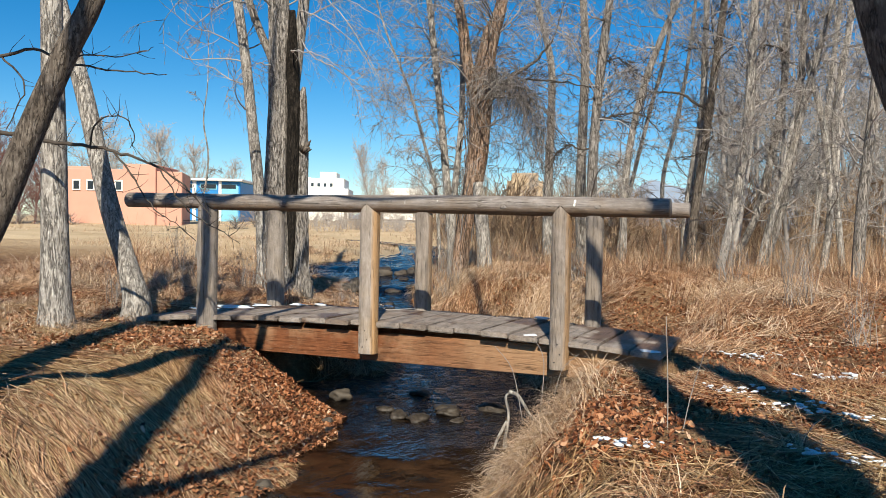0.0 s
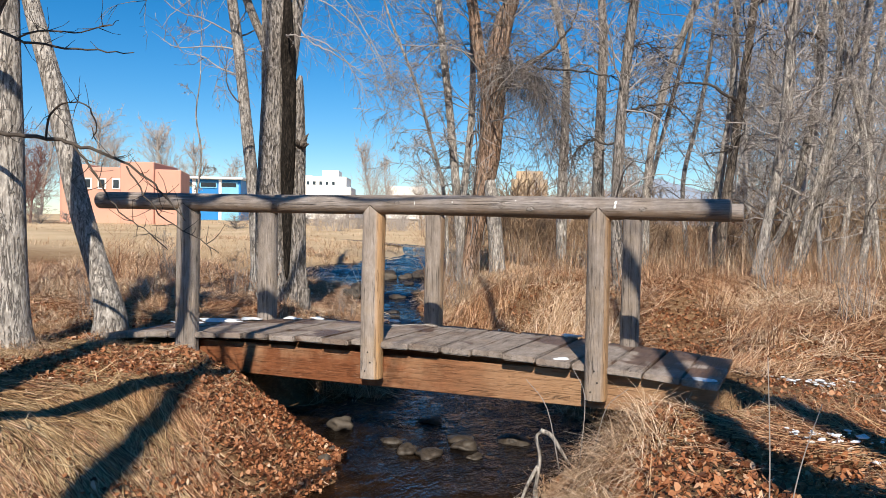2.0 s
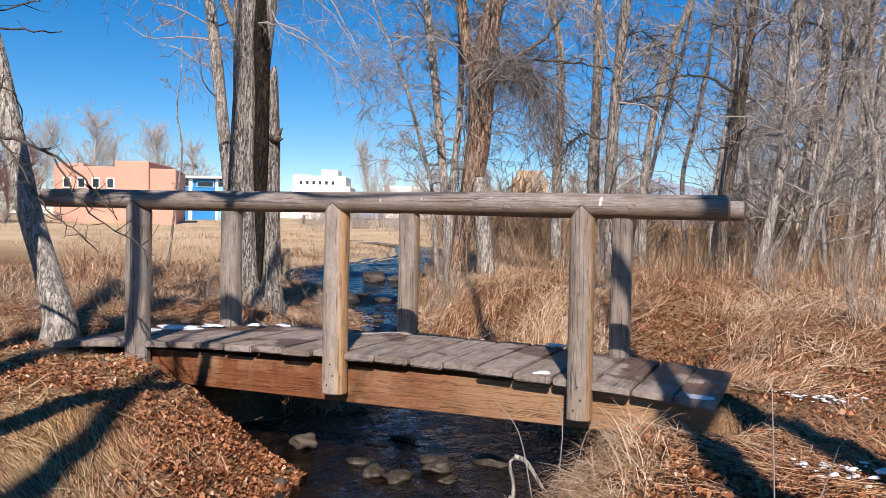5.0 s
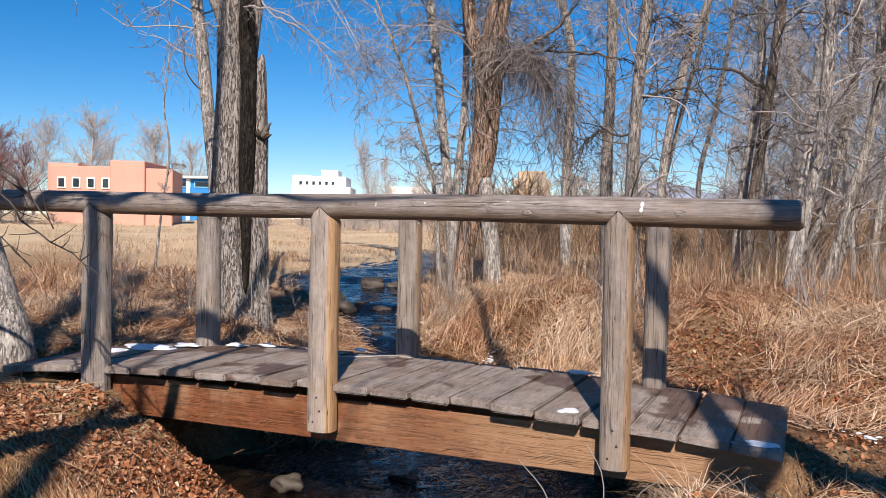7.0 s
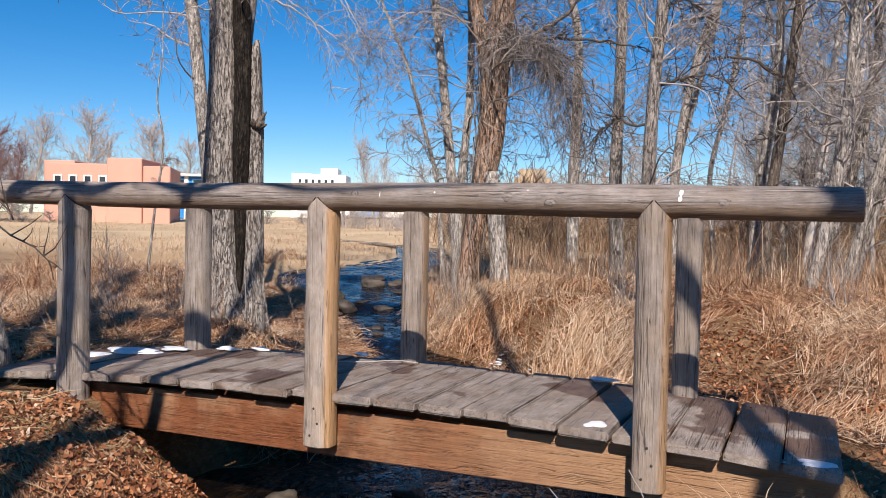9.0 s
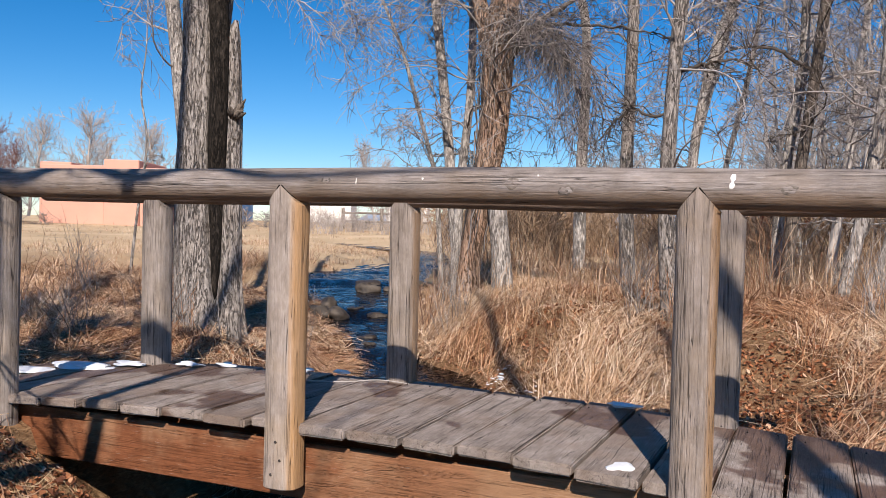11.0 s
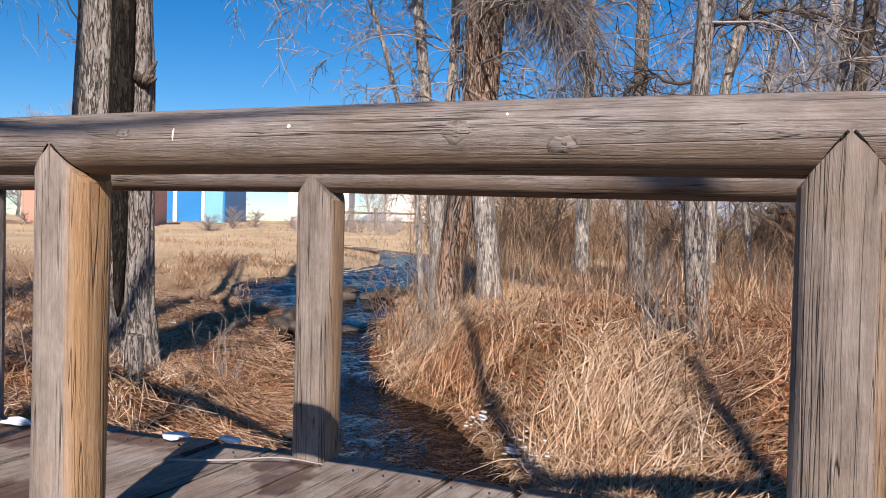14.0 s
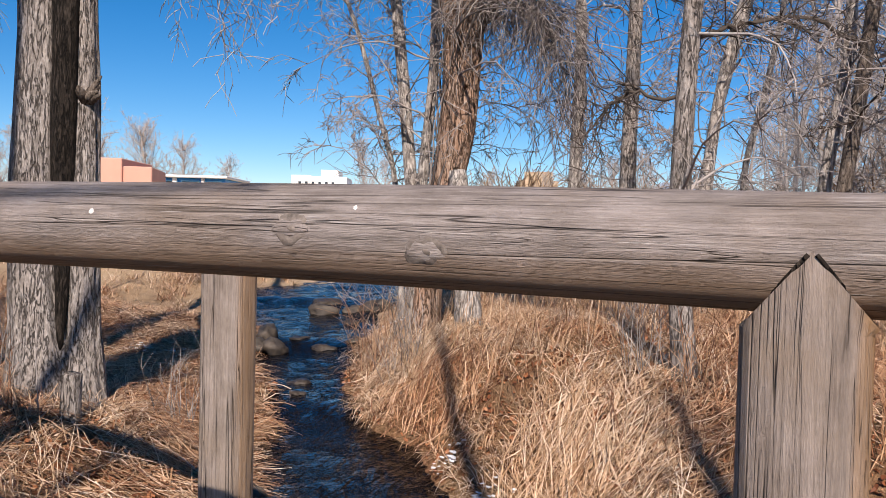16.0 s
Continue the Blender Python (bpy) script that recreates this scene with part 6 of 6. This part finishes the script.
tagged(new("stump", g.mesh("stump", MAT_BARK)), "small sawn grey stump in the dry grass", "stump")
log_pts = [(lx, ly, float(ground_z(lx, ly)) + lz) for lx, ly, lz in ((-3.9, 2.1, 0.02), (-3.5, 2.2, 0.05), (-3.1, 2.35, 0.04), (-2.8, 2.3, 0.0))]
stick("fallen_limb", "dark fallen limb half buried in grass", log_pts, 0.03, 0.02, MAT_BARK_DARK, "branch")


# ---- small marks and fittings on the bridge ----
def disc(name, x, y, z, sx, sz, seed, mat, parent, label, thick=0.0016):
    ob = part_mesh(name, lump_mesh(name, sx, thick, sz, seed, mat, 2, 0.25), parent, label)
    ob.location = (x, y, z)
    return ob


def on_rail(name, x, dz, sx, sz, mat, label, proud, ragged=0.15, seed=1):
    """A thin patch that follows the round of the front handrail."""
    r = random.Random(seed)
    rings, n = 5, 20
    ph = r.uniform(0, 6)
    wob = [1 + ragged * (0.6 * math.sin(2 * 6.283 * a / n + ph) + 0.4 * math.sin(5 * 6.283 * a / n + 2 * ph)) for a in range(n)]
    v, q, t = [], [], []
    for k in range(rings + 1):
        f = k / rings
        for a in range(n):
            c = 2 * math.pi * a / n
            px, pz = x + sx * f * wob[a] * math.cos(c), dz + sz * f * wob[a] * math.sin(c)
            lift = proud * (1 - f ** 4) * (1 + 0.35 * math.sin(f * 16)) - 0.0012 * (f > 0.99)
            v.append((px, RAIL_Y - math.sqrt(RAIL_R ** 2 - pz * pz) - lift, RAIL_Z - 0.003 * x + 0.004 * math.sin(x * 2) + pz))
    for k in range(rings):
        for a in range(n):
            b2 = (a + 1) % n
            q.append((k * n + a, (k + 1) * n + a, (k + 1) * n + b2, k * n + b2))
    g = Geo()
    g.add(v, q)
    return part_mesh(name, g.mesh(name, mat), bridge, label)


for k, (x, dz, sx, sz) in enumerate(((0.94, 0.006, 0.03, 0.019), (1.13, -0.016, 0.025, 0.019), (1.83, -0.002, 0.028, 0.014), (0.2, 0.014, 0.022, 0.014), (-0.75, -0.008, 0.022, 0.015), (-1.9, 0.0, 0.022, 0.014))):
    on_rail("knot", x, dz, sx, sz, MAT_KNOT, "dark ringed knot in the log", 0.0006, 0.3, k)
    on_rail("knot", x, dz, sx * 0.86, sz * 0.8, MAT_RAIL, "swollen wood round the knot", 0.0012, 0.35, k + 3)
    on_rail("knot", x + 0.003, dz - 0.001, sx * 0.26, sz * 0.24, MAT_KNOT, "dark heart of the knot", 0.0018, 0.3, k + 9)
for k, (x, dz, sx, sz) in enumerate(((1.665, 0.034, 0.010, 0.012), (1.662, 0.008, 0.008, 0.013), (1.664, 0.022, 0.004, 0.016), (0.33, 0.01, 0.002, 0.016), (0.6, 0.02, 0.004, 0.005), (1.03, 0.034, 0.003, 0.003))):
    on_rail("paint_mark", x, dz, sx, sz, MAT_WHITE_PAINT, "splash of white paint", 0.0014, 0.2, k)
# black strips laid on the rail as the shadow line round each post top
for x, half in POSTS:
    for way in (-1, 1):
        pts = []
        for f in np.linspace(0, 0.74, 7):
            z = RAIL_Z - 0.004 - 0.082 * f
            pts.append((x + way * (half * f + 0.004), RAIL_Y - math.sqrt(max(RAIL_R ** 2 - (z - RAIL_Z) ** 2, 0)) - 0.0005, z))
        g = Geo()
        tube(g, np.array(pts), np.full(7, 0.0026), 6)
        part_mesh("gap", g.mesh("gap", MAT_HOLLOW_DARK), bridge, "dark strip standing in for the shadow line between post and handrail")
for x, half in POSTS[1:]:
    for dx, dz in ((-0.02, -0.19), (0.02, -0.13), (0.0, -0.06)):
        disc("nail", x + dx, RAIL_Y - 0.067, dz, 0.006, 0.006, 3, MAT_IRON, bridge, "rusty nail head", 0.003)
for xc, ob in plank_list:
    for y in (0.155, 0.975):
        for dx in (-0.06, 0.06):
            disc("nail", xc + dx, y, deck_z(xc, y) + 0.005, 0.004, 0.004, 5, MAT_IRON, bridge, "rusty nail head", 0.003)


# ---- brush and twiggy shrubs ----
THIN[0] = 0.010
SEGMENTS[:] = [2, 3, 5]
BRUSH = []
for k in range(4):
    r = np.random.default_rng(400 + k)
    g = Geo()
    for s in range(20):
        az = r.uniform(0, 6.283)
        grow(g, (r.normal(0, 0.25), r.normal(0, 0.25), 0), (0.35 * math.cos(az), 0.35 * math.sin(az), 1), r.uniform(0.7, 1.6), 0.012, 1, r, 4, 0.12, 0.05, 6)
    BRUSH.append(g.arrays())
br = np.random.default_rng(41)
for name, lab, mat, n, a0, a1, d0, d1, s0, s1 in (
    ("brush", "brown leafless brush behind the trees", MAT_BRUSH, 110, -1.0, 27.0, 17, 34, 0.6, 1.2),
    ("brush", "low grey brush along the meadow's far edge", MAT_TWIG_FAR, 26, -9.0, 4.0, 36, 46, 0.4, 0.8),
):
    g = Geo()
    for k in range(n):
        x, y = bearing(br.uniform(a0, a1), br.uniform(d0, d1))
        placed(g, BRUSH[k % 4], x, y, float(ground_z(x, y)) - 0.05, br.uniform(0, 6.28), br.uniform(s0, s1))
    tagged(new(name, g.mesh(name, mat)), lab, "brush", kind="stuff")


def twiggy_shrub(x, y, height, stems, seed, mat, label):
    r = np.random.default_rng(seed)
    THIN[0] = 0.0018
    g = Geo()
    for k in range(stems):
        az = r.uniform(0, 6.283)
        bx, by = x + r.normal(0, 0.07), y + r.normal(0, 0.07)
        grow(g, (bx, by, float(ground_z(bx, by)) - 0.02), (0.3 * math.cos(az), 0.3 * math.sin(az), 1), height * r.uniform(0.5, 1.1), 0.004, 1, r, 4, 0.12, 0.04, 4)
    tagged(new("shrub", g.mesh("shrub", mat)), label, "shrub", "twiggy shrubs")


for k, (x, y, h, n) in enumerate(((-1.75, 5.25, 0.9, 26), (-1.25, 4.9, 0.6, 20), (-1.55, 5.6, 1.1, 20), (0.95, 4.05, 0.5, 22), (0.6, 4.3, 0.5, 16), (2.4, 4.6, 0.7, 22), (1.9, 3.5, 0.6, 16), (3.1, 3.3, 0.7, 18), (-3.1, 2.0, 0.5, 18), (-2.3, 2.2, 0.45, 16), (-3.6, 3.4, 0.6, 20), (-2.0, 3.3, 0.5, 14), (-4.6, 2.6, 0.7, 22), (-5.2, 4.2, 0.8, 22), (3.6, 1.8, 0.6, 14), (1.5, 5.2, 0.7, 18), (0.2, 6.2, 0.7, 18), (3.0, 5.6, 0.9, 20), (2.5, 2.2, 0.4, 12), (-3.4, 0.9, 0.5, 16))):
    twiggy_shrub(x, y, h, n, 500 + k, MAT_TWIG if k % 3 else MAT_WEED, "small leafless twiggy shrub in the dry grass")
